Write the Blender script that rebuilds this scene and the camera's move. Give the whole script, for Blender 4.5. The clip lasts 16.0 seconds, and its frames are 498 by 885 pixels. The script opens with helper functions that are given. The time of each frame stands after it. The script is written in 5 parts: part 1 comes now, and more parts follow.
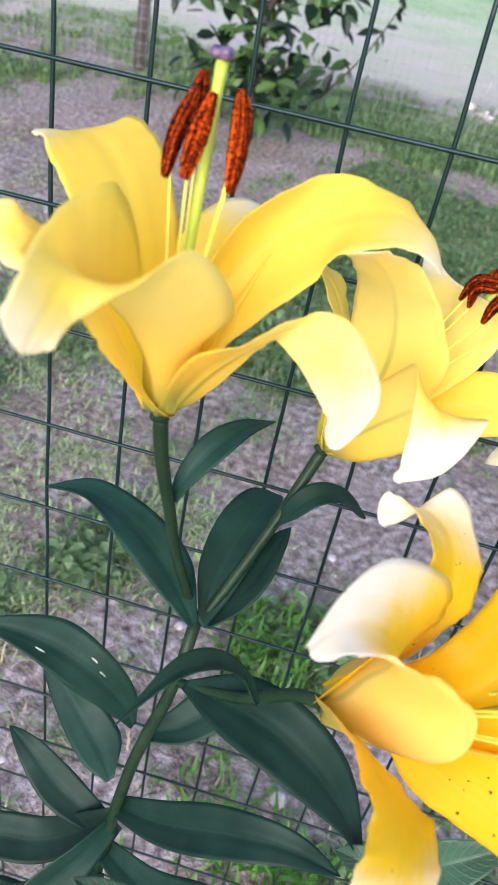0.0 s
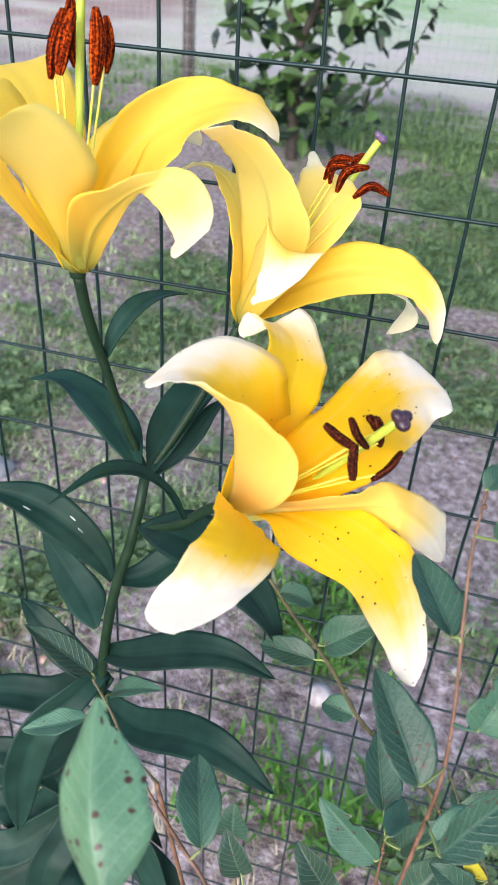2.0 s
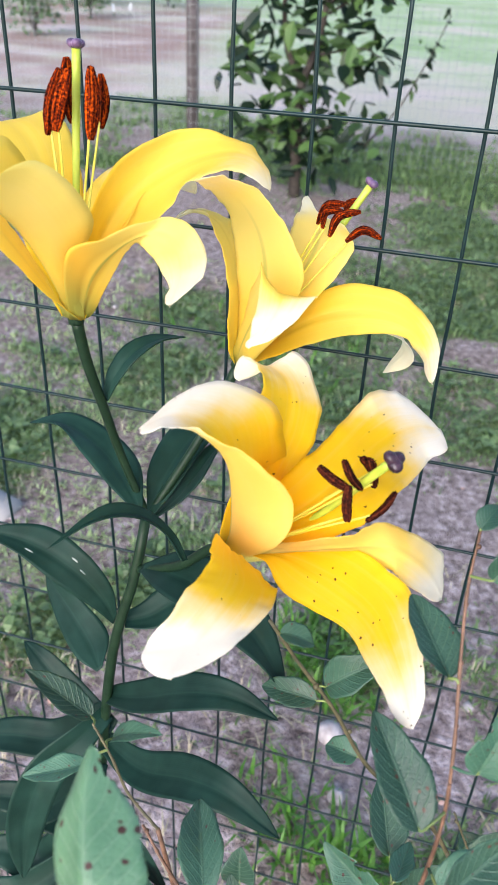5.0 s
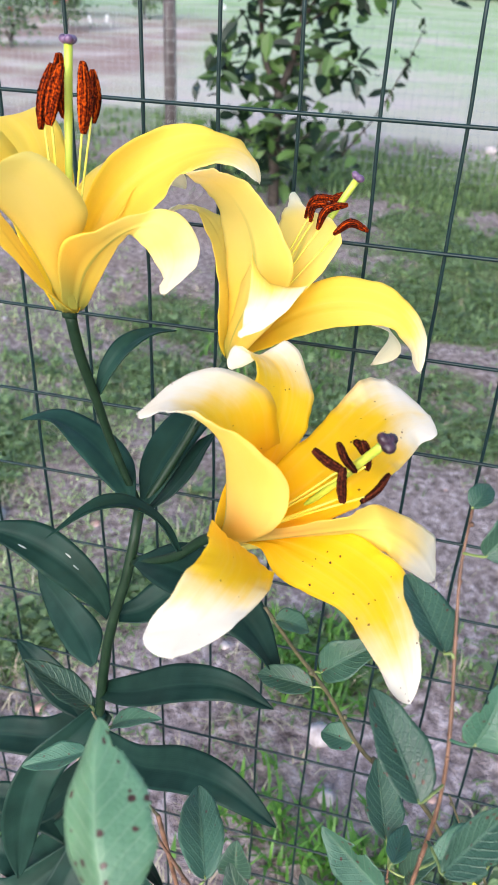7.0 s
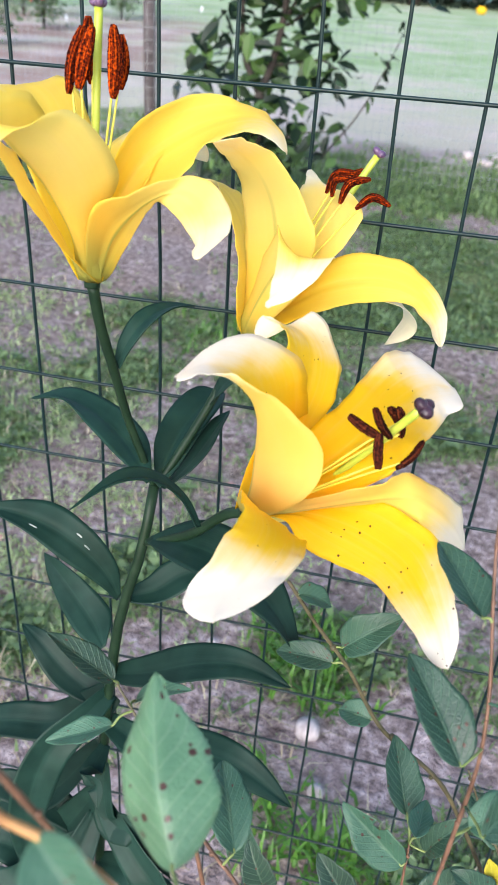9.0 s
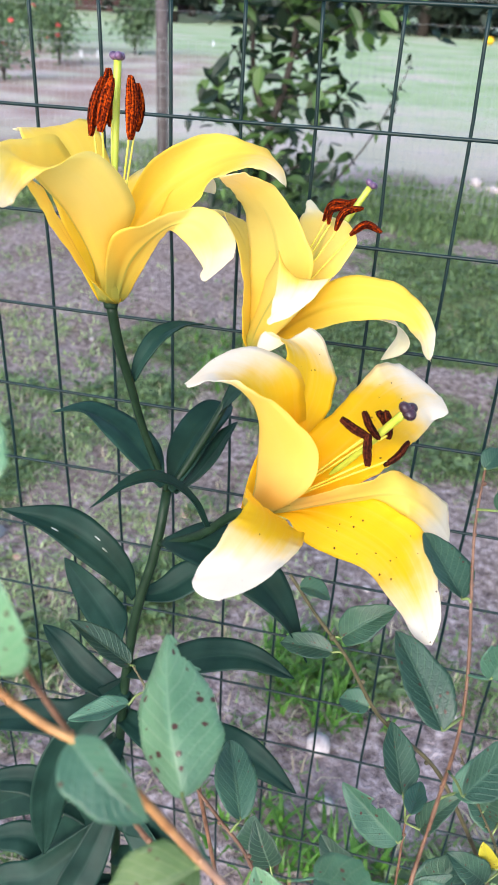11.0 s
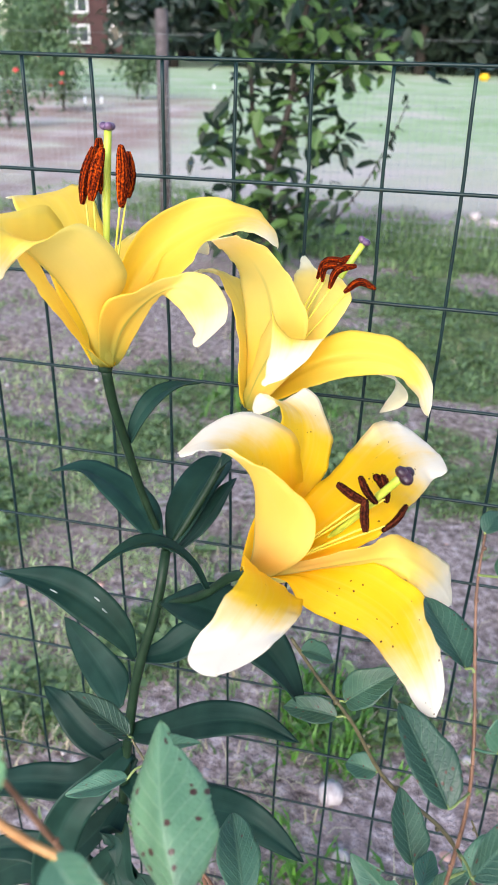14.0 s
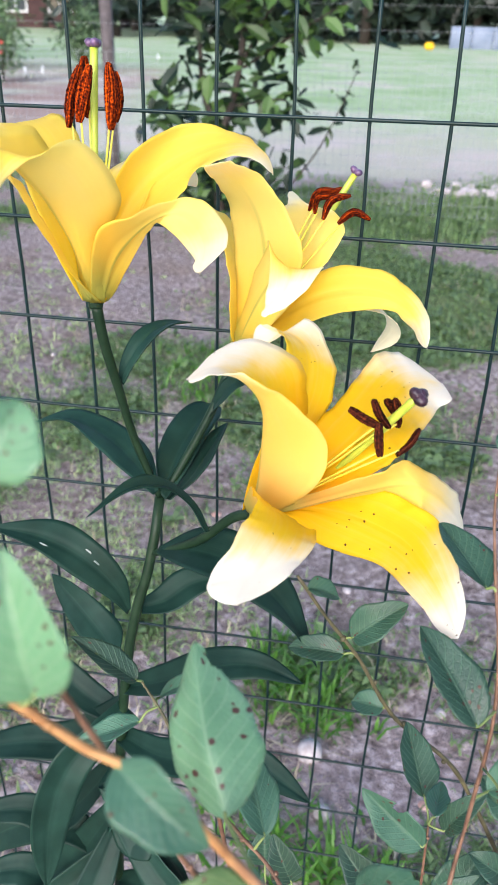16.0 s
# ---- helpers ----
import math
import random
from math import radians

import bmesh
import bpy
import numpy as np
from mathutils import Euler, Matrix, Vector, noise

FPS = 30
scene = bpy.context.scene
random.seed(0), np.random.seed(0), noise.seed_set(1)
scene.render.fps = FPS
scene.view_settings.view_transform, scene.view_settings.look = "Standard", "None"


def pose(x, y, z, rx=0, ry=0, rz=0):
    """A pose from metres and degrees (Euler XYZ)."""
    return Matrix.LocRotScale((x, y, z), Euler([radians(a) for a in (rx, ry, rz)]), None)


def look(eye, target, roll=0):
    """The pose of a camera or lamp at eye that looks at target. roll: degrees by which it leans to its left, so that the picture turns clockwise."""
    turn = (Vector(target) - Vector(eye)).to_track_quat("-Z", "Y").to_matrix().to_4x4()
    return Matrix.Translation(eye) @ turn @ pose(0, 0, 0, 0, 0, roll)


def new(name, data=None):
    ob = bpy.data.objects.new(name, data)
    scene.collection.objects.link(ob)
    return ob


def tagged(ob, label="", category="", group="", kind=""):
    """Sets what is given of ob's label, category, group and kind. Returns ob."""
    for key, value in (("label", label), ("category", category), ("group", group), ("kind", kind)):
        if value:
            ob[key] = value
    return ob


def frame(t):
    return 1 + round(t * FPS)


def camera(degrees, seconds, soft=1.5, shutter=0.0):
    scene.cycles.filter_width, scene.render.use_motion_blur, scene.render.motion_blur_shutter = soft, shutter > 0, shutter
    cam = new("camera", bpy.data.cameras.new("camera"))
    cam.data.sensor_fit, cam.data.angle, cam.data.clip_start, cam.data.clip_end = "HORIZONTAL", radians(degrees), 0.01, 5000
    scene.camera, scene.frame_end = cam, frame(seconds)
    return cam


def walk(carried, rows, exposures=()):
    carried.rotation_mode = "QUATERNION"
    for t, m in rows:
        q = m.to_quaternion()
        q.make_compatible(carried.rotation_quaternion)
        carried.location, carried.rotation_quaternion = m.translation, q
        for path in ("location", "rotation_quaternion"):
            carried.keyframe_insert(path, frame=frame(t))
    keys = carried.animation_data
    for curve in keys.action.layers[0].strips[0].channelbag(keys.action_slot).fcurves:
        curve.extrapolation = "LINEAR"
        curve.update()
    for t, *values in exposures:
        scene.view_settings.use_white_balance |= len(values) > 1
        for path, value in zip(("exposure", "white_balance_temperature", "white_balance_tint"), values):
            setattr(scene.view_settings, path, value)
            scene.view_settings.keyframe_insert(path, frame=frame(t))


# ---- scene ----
cam = camera(35.4, 16.0, soft=1.05)
cam.data.dof.use_dof = True
cam.data.dof.focus_distance = 0.46
cam.data.dof.aperture_fstop = 24.0
PATH = [
    (0, (0.028, 0.014, 1.217), (-0.151, 1.616, 0.033), 11.6),
    (0.5, (0.056, -0.008, 1.222), (-0.097, 1.609, 0.055), 12.3),
    (1, (0.094, -0.07, 1.223), (-0.125, 1.541, 0.059), 9.2),
    (1.5, (0.11, -0.087, 1.219), (-0.209, 1.519, 0.069), 5.7),
    (2, (0.144, -0.084, 1.202), (-0.245, 1.509, 0.057), 3.9),
    (2.5, (0.142, -0.09, 1.206), (-0.29, 1.503, 0.077), 3.0),
    (3, (0.146, -0.086, 1.204), (-0.3, 1.513, 0.088), 2.4),
    (3.5, (0.147, -0.085, 1.204), (-0.298, 1.523, 0.1), 2.1),
    (4, (0.15, -0.085, 1.206), (-0.287, 1.531, 0.111), 2.3),
    (4.5, (0.15, -0.083, 1.208), (-0.281, 1.54, 0.123), 2.5),
    (7, (0.147, -0.095, 1.202), (-0.239, 1.56, 0.148), 2.5),
    (7.5, (0.147, -0.103, 1.194), (-0.212, 1.553, 0.131), 3.0),
    (8, (0.143, -0.109, 1.193), (-0.19, 1.551, 0.129), 3.6),
    (8.5, (0.133, -0.109, 1.188), (-0.197, 1.56, 0.135), 3.7),
    (9, (0.124, -0.107, 1.186), (-0.201, 1.567, 0.141), 3.8),
    (9.5, (0.132, -0.114, 1.189), (-0.203, 1.563, 0.153), 3.6),
    (10, (0.13, -0.119, 1.192), (-0.217, 1.564, 0.169), 3.4),
    (12.5, (0.15, -0.179, 1.203), (-0.237, 1.539, 0.255), 2.4),
    (13, (0.143, -0.163, 1.205), (-0.242, 1.561, 0.267), 2.1),
    (13.5, (0.138, -0.132, 1.202), (-0.258, 1.599, 0.282), 1.7),
    (14, (0.14, -0.132, 1.208), (-0.259, 1.602, 0.294), 1.4),
    (14.5, (0.145, -0.134, 1.206), (-0.248, 1.603, 0.295), 1.3),
    (15, (0.145, -0.13, 1.197), (-0.223, 1.61, 0.282), 1.2),
    (15.5, (0.139, -0.128, 1.193), (-0.202, 1.61, 0.264), 1.2),
    (16, (0.116, -0.137, 1.182), (-0.165, 1.592, 0.216), 1.4),
]
walk(cam, [(t, look(eye, target, roll)) for t, eye, target, roll in PATH])

# ---- light: bright overcast sky, one broad soft sun ----
scene.view_settings.exposure = 1.35
world = bpy.data.worlds.new("sky")
scene.world = world
world.use_nodes = True
wn, wl = world.node_tree.nodes, world.node_tree.links
sky = wn.new("ShaderNodeTexSky")
sky.sky_type = 'NISHITA'
sky.sun_disc = False
sky.sun_elevation, sky.sun_rotation = radians(26), radians(185)
sky.air_density, sky.dust_density, sky.ozone_density = 1.0, 1.2, 1.4
wn["Background"].inputs["Strength"].default_value = 0.15
wl.new(sky.outputs["Color"], wn["Background"].inputs["Color"])
sun = new("sun", bpy.data.lights.new("sun", 'SUN'))
sun.data.energy, sun.data.angle, sun.data.color = 1.85, radians(55), (1.0, 0.97, 0.985)
sun.matrix_world = look((-0.4, -4.8, 2.3), (0, 0, 0))


# ---- materials ----
def material(name):
    m = bpy.data.materials.new(name)
    m.use_nodes = True
    nt = m.node_tree
    return m, nt, nt.nodes["Principled BSDF"], nt.nodes["Material Output"]


def node(nt, kind, **values):
    n = nt.nodes.new(kind)
    for key, value in values.items():
        n.inputs[key.replace("_", " ")].default_value = value
    return n


def ramp(nt, source, stops):
    n = nt.nodes.new("ShaderNodeValToRGB")
    while len(n.color_ramp.elements) < len(stops):
        n.color_ramp.elements.new(0.5)
    for e, (at, colour) in zip(n.color_ramp.elements, stops):
        e.position, e.color = at, (*colour, 1)
    nt.links.new(source, n.inputs["Fac"])
    return n


def mixed(nt, factor, a, b, mode='MIX'):
    n = nt.nodes.new("ShaderNodeMix")
    n.data_type, n.blend_type = 'RGBA', mode
    for socket, value in ((n.inputs[0], factor), (n.inputs[6], a), (n.inputs[7], b)):
        if isinstance(value, (int, float)):
            socket.default_value = value
        elif isinstance(value, tuple):
            socket.default_value = (*value, 1)
        else:
            nt.links.new(value, socket)
    return n.outputs[2]


def maths(nt, op, a, b=0.0, clamp=False):
    n = nt.nodes.new("ShaderNodeMath")
    n.operation, n.use_clamp = op, clamp
    for socket, value in zip(n.inputs, (a, b)):
        if isinstance(value, (int, float)):
            socket.default_value = value
        else:
            nt.links.new(value, socket)
    return n.outputs[0]


def smooth(nt, value, low, high):
    n = nt.nodes.new("ShaderNodeMapRange")
    n.interpolation_type = 'SMOOTHSTEP'
    nt.links.new(value, n.inputs[0])
    n.inputs[1].default_value, n.inputs[2].default_value = low, high
    return n.outputs[0]


def noise_at(nt, scale, detail=4.0, vector=None, roughness=0.5):
    n = node(nt, "ShaderNodeTexNoise", Scale=scale, Detail=detail, Roughness=roughness)
    if vector is None:
        vector = nt.nodes.new("ShaderNodeTexCoord").outputs["Object"]
    nt.links.new(vector, n.inputs["Vector"])
    return n.outputs["Fac"]


def bump(nt, shader, height, strength, distance):
    n = node(nt, "ShaderNodeBump", Strength=strength, Distance=distance)
    nt.links.new(height, n.inputs["Height"])
    nt.links.new(n.outputs["Normal"], shader.inputs["Normal"])


def translucent(nt, shader, out, colour, share):
    t = nt.nodes.new("ShaderNodeBsdfTranslucent")
    if isinstance(colour, tuple):
        t.inputs["Color"].default_value = (*colour, 1)
    else:
        nt.links.new(colour, t.inputs["Color"])
    mix = nt.nodes.new("ShaderNodeMixShader")
    mix.inputs[0].default_value = share
    nt.links.new(shader.outputs[0], mix.inputs[1])
    nt.links.new(t.outputs[0], mix.inputs[2])
    nt.links.new(mix.outputs[0], out.inputs["Surface"])


def uv_parts(nt):
    """Across the sheet (0 in the middle, 1 at the edges) and along it (0 base, 1 tip)."""
    split = nt.nodes.new("ShaderNodeSeparateXYZ")
    nt.links.new(nt.nodes.new("ShaderNodeTexCoord").outputs["UV"], split.inputs[0])
    across = maths(nt, 'ABSOLUTE', maths(nt, 'MULTIPLY', maths(nt, 'SUBTRACT', split.outputs[0], 0.5), 2.0))
    return split.outputs[0], across, split.outputs[1]


def petal_material(name, throat, body, tip, whitening, green=0.0, specks=0.0, glow=0.22):
    m, nt, p, out = material(name)
    raw, across, along = uv_parts(nt)
    cloud = maths(nt, 'MULTIPLY', maths(nt, 'SUBTRACT', noise_at(nt, 45.0, 3.0), 0.5), 0.35)
    reach = maths(nt, 'ADD', along, maths(nt, 'ADD', cloud, maths(nt, 'MULTIPLY', across, 0.10)))
    colour = mixed(nt, smooth(nt, along, 0.12, 0.5), throat, body)
    stretch = nt.nodes.new("ShaderNodeMapping")
    stretch.inputs["Scale"].default_value = (15.0, 1.3, 1.0)
    nt.links.new(nt.nodes.new("ShaderNodeTexCoord").outputs["UV"], stretch.inputs["Vector"])
    streak = noise_at(nt, 1.0, 3.0, stretch.outputs["Vector"])
    colour = mixed(nt, maths(nt, 'MULTIPLY', smooth(nt, streak, 0.45, 0.75), 0.06), colour, tip)
    reach = maths(nt, 'ADD', reach, maths(nt, 'MULTIPLY', maths(nt, 'SUBTRACT', streak, 0.5), 0.12))
    colour = mixed(nt, smooth(nt, reach, whitening, whitening + 0.36), colour, tip)
    if green:
        rib = maths(nt, 'MULTIPLY', maths(nt, 'SUBTRACT', 1.0, smooth(nt, across, 0.02, 0.09)), maths(nt, 'SUBTRACT', 1.0, smooth(nt, along, 0.25, 0.75)))
        foot = maths(nt, 'SUBTRACT', 1.0, smooth(nt, along, 0.03, 0.20))
        colour = mixed(nt, maths(nt, 'MULTIPLY', maths(nt, 'MAXIMUM', rib, foot), green), colour, (0.36, 0.46, 0.12))
    if specks:
        v = node(nt, "ShaderNodeTexVoronoi", Scale=480.0, Randomness=1.0)
        nt.links.new(nt.nodes.new("ShaderNodeTexCoord").outputs["Object"], v.inputs["Vector"])
        split = nt.nodes.new("ShaderNodeSeparateColor")
        nt.links.new(v.outputs["Color"], split.inputs[0])
        patch = smooth(nt, noise_at(nt, 30.0, 2.0), 0.47, 0.56)
        grain = maths(nt, 'LESS_THAN', v.outputs["Distance"], maths(nt, 'ADD', maths(nt, 'MULTIPLY', split.outputs[1], 0.3), 0.06))
        some = maths(nt, 'GREATER_THAN', split.outputs[0], 1.0 - specks)
        colour = mixed(nt, maths(nt, 'MULTIPLY', patch, maths(nt, 'MULTIPLY', grain, some)), colour, (0.10, 0.022, 0.006))
    nt.links.new(colour, p.inputs["Base Color"])
    p.inputs["Roughness"].default_value = 0.42
    p.inputs["Specular IOR Level"].default_value = 0.35
    veins = node(nt, "ShaderNodeTexWave", Scale=9.0, Distortion=1.6, Detail=2.0)
    veins.bands_direction = 'X'
    nt.links.new(nt.nodes.new("ShaderNodeTexCoord").outputs["UV"], veins.inputs["Vector"])
    bump(nt, p, maths(nt, 'ADD', maths(nt, 'MULTIPLY', veins.outputs["Fac"], 0.5), noise_at(nt, 900.0, 3.0)), 0.12, 0.0004)
    translucent(nt, p, out, mixed(nt, glow, colour, (1.0, 0.95, 0.70)), 0.64)
    return m


LEMON = [petal_material("lemon_petal_inside", (0.98, 0.67, 0.010), (0.98, 0.76, 0.12), (0.98, 0.92, 0.77), 0.72),
         petal_material("lemon_petal_outside", (0.97, 0.76, 0.12), (0.98, 0.825, 0.26), (0.98, 0.925, 0.75), 0.70, green=0.85, glow=0.55)]
GOLD = [petal_material("golden_petal_inside", (0.97, 0.59, 0.003), (0.97, 0.665, 0.010), (0.98, 0.925, 0.85), 0.70, specks=0.05, glow=0.12),
        petal_material("golden_petal_outside", (0.95, 0.77, 0.24), (0.97, 0.785, 0.20), (0.98, 0.925, 0.81), 0.70, green=0.75, glow=0.5)]


def anther_material(name, dark, middle, light):
    m, nt, p, out = material(name)
    stretch = nt.nodes.new("ShaderNodeMapping")
    stretch.inputs["Scale"].default_value = (16.0, 0.7, 1.0)
    nt.links.new(nt.nodes.new("ShaderNodeTexCoord").outputs["UV"], stretch.inputs["Vector"])
    furrow = noise_at(nt, 1.0, 3.0, stretch.outputs["Vector"])
    grain = maths(nt, 'ADD', maths(nt, 'MULTIPLY', furrow, 0.6), maths(nt, 'MULTIPLY', noise_at(nt, 900.0, 4.0), 0.4))
    c = ramp(nt, grain, [(0.44, dark), (0.52, middle), (0.62, light)])
    nt.links.new(c.outputs["Color"], p.inputs["Base Color"])
    p.inputs["Roughness"].default_value = 0.9
    p.inputs["Specular IOR Level"].default_value = 0.06
    bump(nt, p, grain, 1.0, 0.0012)
    return m


def plain_material(name, dark, light, scale, rough, relief=0.3, depth=0.0005, spec=0.4):
    m, nt, p, out = material(name)
    f = noise_at(nt, scale, 5.0)
    c = ramp(nt, f, [(0.3, dark), (0.7, light)])
    nt.links.new(c.outputs["Color"], p.inputs["Base Color"])
    p.inputs["Roughness"].default_value = rough
    p.inputs["Specular IOR Level"].default_value = spec
    bump(nt, p, noise_at(nt, scale * 4, 4.0), relief, depth)
    return m


ANTHER = anther_material("rust_pollen", (0.012, 0.002, 0.001), (0.15, 0.014, 0.001), (0.60, 0.085, 0.003))
BROWN_ANTHER = anther_material("brown_pollen", (0.010, 0.003, 0.002), (0.050, 0.010, 0.005), (0.14, 0.030, 0.010))
FILAMENT = plain_material("filament_green", (0.62, 0.55, 0.05), (0.74, 0.66, 0.12), 60.0, 0.4)
STYLE = plain_material("style_green", (0.32, 0.40, 0.04), (0.45, 0.51, 0.07), 60.0, 0.35)
STIGMA = plain_material("stigma_purple", (0.010, 0.004, 0.008), (0.06, 0.028, 0.045), 240.0, 0.3, 0.5)
LILAC = plain_material("stigma_lilac", (0.035, 0.018, 0.05), (0.17, 0.10, 0.19), 240.0, 0.3, 0.5)
STALK = plain_material("lily_stalk", (0.006, 0.019, 0.009), (0.014, 0.033, 0.016), 90.0, 0.42, spec=0.2)


def leaf_material(name, dark, light, edge, veins, rough, net=False, spots=0.0, share=0.22, gloss=0.2, spot_colour=(0.07, 0.03, 0.018), vary=True):
    m, nt, p, out = material(name)
    raw, across, along = uv_parts(nt)
    info = nt.nodes.new("ShaderNodeObjectInfo").outputs["Random"]
    blotch = noise_at(nt, 55.0, 4.0)
    colour = ramp(nt, blotch, [(0.3, dark), (0.72, light)]).outputs["Color"]
    hue = node(nt, "ShaderNodeHueSaturation")
    nt.links.new(colour, hue.inputs["Color"])
    nt.links.new(maths(nt, 'ADD', maths(nt, 'MULTIPLY', info, 0.95 if net and vary else 0.4), 0.6 if net and vary else 0.8), hue.inputs["Value"])
    colour = hue.outputs["Color"]
    if net:
        lines = maths(nt, 'ADD', maths(nt, 'MULTIPLY', along, 9.0), maths(nt, 'MULTIPLY', across, -2.6))
        lines = maths(nt, 'ADD', lines, maths(nt, 'MULTIPLY', noise_at(nt, 70.0, 2.0), 0.5))
        saw = maths(nt, 'ABSOLUTE', maths(nt, 'SUBTRACT', maths(nt, 'FRACT', lines), 0.5))
        vein = maths(nt, 'SUBTRACT', 1.0, smooth(nt, saw, 0.03, 0.14))
        rib = maths(nt, 'SUBTRACT', 1.0, smooth(nt, across, 0.015, 0.06))
        v = node(nt, "ShaderNodeTexVoronoi", Scale=420.0)
        v.feature = 'DISTANCE_TO_EDGE'
        nt.links.new(nt.nodes.new("ShaderNodeTexCoord").outputs["Object"], v.inputs["Vector"])
        relief = maths(nt, 'SUBTRACT', maths(nt, 'MULTIPLY', smooth(nt, v.outputs["Distance"], 0.0, 0.25), 0.5), maths(nt, 'ADD', vein, rib))
        pale = maths(nt, 'MULTIPLY', maths(nt, 'MAXIMUM', maths(nt, 'MULTIPLY', vein, 0.8), rib), 0.34)
    else:
        wave = node(nt, "ShaderNodeTexWave", Scale=veins, Distortion=0.4, Detail=1.0)
        wave.bands_direction = 'X'
        nt.links.new(nt.nodes.new("ShaderNodeTexCoord").outputs["UV"], wave.inputs["Vector"])
        rib = maths(nt, 'SUBTRACT', 1.0, smooth(nt, across, 0.01, 0.07))
        relief = maths(nt, 'SUBTRACT', wave.outputs["Fac"], rib)
        pale = maths(nt, 'ADD', maths(nt, 'MULTIPLY', wave.outputs["Fac"], 0.07), maths(nt, 'MULTIPLY', rib, 0.22))
    colour = mixed(nt, pale, colour, edge)
    if spots:
        v = node(nt, "ShaderNodeTexVoronoi", Scale=1.0, Randomness=1.0)
        v.voronoi_dimensions = '2D'
        lay = nt.nodes.new("ShaderNodeMapping")
        lay.inputs["Scale"].default_value = (7.0, 13.0, 1.0) if net else (5.0, 26.0, 1.0)
        nt.links.new(nt.nodes.new("ShaderNodeTexCoord").outputs["UV"], lay.inputs["Vector"])
        shift = nt.nodes.new("ShaderNodeVectorMath")
        nt.links.new(lay.outputs["Vector"], shift.inputs[0])
        nt.links.new(maths(nt, 'MULTIPLY', info, 90.0), shift.inputs[1])
        nt.links.new(shift.outputs["Vector"], v.inputs["Vector"])
        split = nt.nodes.new("ShaderNodeSeparateColor")
        nt.links.new(v.outputs["Color"], split.inputs[0])
        spot = maths(nt, 'MULTIPLY', maths(nt, 'LESS_THAN', v.outputs["Distance"], maths(nt, 'MULTIPLY', split.outputs[1], 0.30)), maths(nt, 'GREATER_THAN', split.outputs[0], 1.0 - spots))
        colour = mixed(nt, spot, colour, spot_colour)
    nt.links.new(colour, p.inputs["Base Color"])
    p.inputs["Roughness"].default_value = rough
    p.inputs["Specular IOR Level"].default_value = gloss
    bump(nt, p, relief, 0.42 if net else 0.03, 0.0004)
    translucent(nt, p, out, mixed(nt, 1.0, colour, (1.6, 2.2, 0.7), 'MULTIPLY'), share)
    return m


LILY_LEAF = leaf_material("lily_leaf", (0.005, 0.023, 0.016), (0.012, 0.041, 0.030), (0.024, 0.063, 0.047), 8.0, 0.52, share=0.14, gloss=0.20)
SHOOT_LEAF = leaf_material("fruit_leaf", (0.024, 0.070, 0.044), (0.052, 0.120, 0.078), (0.12, 0.20, 0.13), 4.0, 0.38, net=True, spots=0.14, gloss=0.45)
# base colour raised well above SHOOT_LEAF to carry the big leaf's sky reflection
PALE_SHEEN_LEAF = leaf_material("fruit_leaf_pale_sheen", (0.088, 0.200, 0.105), (0.155, 0.290, 0.165), (0.26, 0.37, 0.24), 4.0, 0.30, net=True, spots=0.24, gloss=0.6, vary=False)
LIME_LEAF = leaf_material("fruit_leaf_lime", (0.060, 0.118, 0.040), (0.130, 0.195, 0.080), (0.19, 0.24, 0.12), 4.0, 0.42, net=True, spots=0.2, gloss=0.3, vary=False)
YELLOW_LEAF = leaf_material("fruit_leaf_yellow", (0.50, 0.42, 0.03), (0.68, 0.58, 0.06), (0.5, 0.45, 0.1), 4.0, 0.5, net=True, spots=0.2)
SCAR = plain_material("dry_leaf_patch", (0.16, 0.20, 0.18), (0.42, 0.45, 0.42), 300.0, 0.7)
PETIOLE = plain_material("petiole_green", (0.13, 0.19, 0.05), (0.24, 0.29, 0.10), 90.0, 0.45)
TWIG_BROWN = plain_material("twig_bark", (0.075, 0.036, 0.020), (0.22, 0.115, 0.07), 130.0, 0.5, 0.5)
OLIVE_TWIG = plain_material("twig_bark_olive", (0.045, 0.040, 0.018), (0.12, 0.10, 0.05), 130.0, 0.5, 0.5)
TWIG_ORANGE, _nt, _p, _ = material("twig_bark_orange")
_split = _nt.nodes.new("ShaderNodeSeparateXYZ")
_nt.links.new(_nt.nodes.new("ShaderNodeTexCoord").outputs["Generated"], _split.inputs[0])
_old = ramp(_nt, noise_at(_nt, 120.0, 5.0), [(0.3, (0.22, 0.08, 0.020)), (0.7, (0.46, 0.24, 0.085))]).outputs["Color"]
_young = ramp(_nt, noise_at(_nt, 160.0, 5.0), [(0.3, (0.20, 0.12, 0.11)), (0.7, (0.42, 0.30, 0.27))]).outputs["Color"]
_nt.links.new(mixed(_nt, smooth(_nt, _split.outputs[0], 0.5, 0.78), _old, _young), _p.inputs["Base Color"])
_p.inputs["Roughness"].default_value = 0.45
bump(_nt, _p, noise_at(_nt, 420.0, 4.0), 0.5, 0.0005)
WIRE = plain_material("green_coated_wire", (0.002, 0.012, 0.012), (0.005, 0.022, 0.023), 40.0, 0.40, 0.15, spec=0.28)
GREY_WIRE = plain_material("galvanised_wire", (0.22, 0.23, 0.24), (0.36, 0.37, 0.38), 30.0, 0.45)
POST = plain_material("weathered_post", (0.055, 0.045, 0.046), (0.12, 0.10, 0.105), 25.0, 0.85, 0.6, 0.004)
BARK = plain_material("young_bark", (0.018, 0.014, 0.012), (0.052, 0.040, 0.034), 40.0, 0.85, 0.6, 0.003)
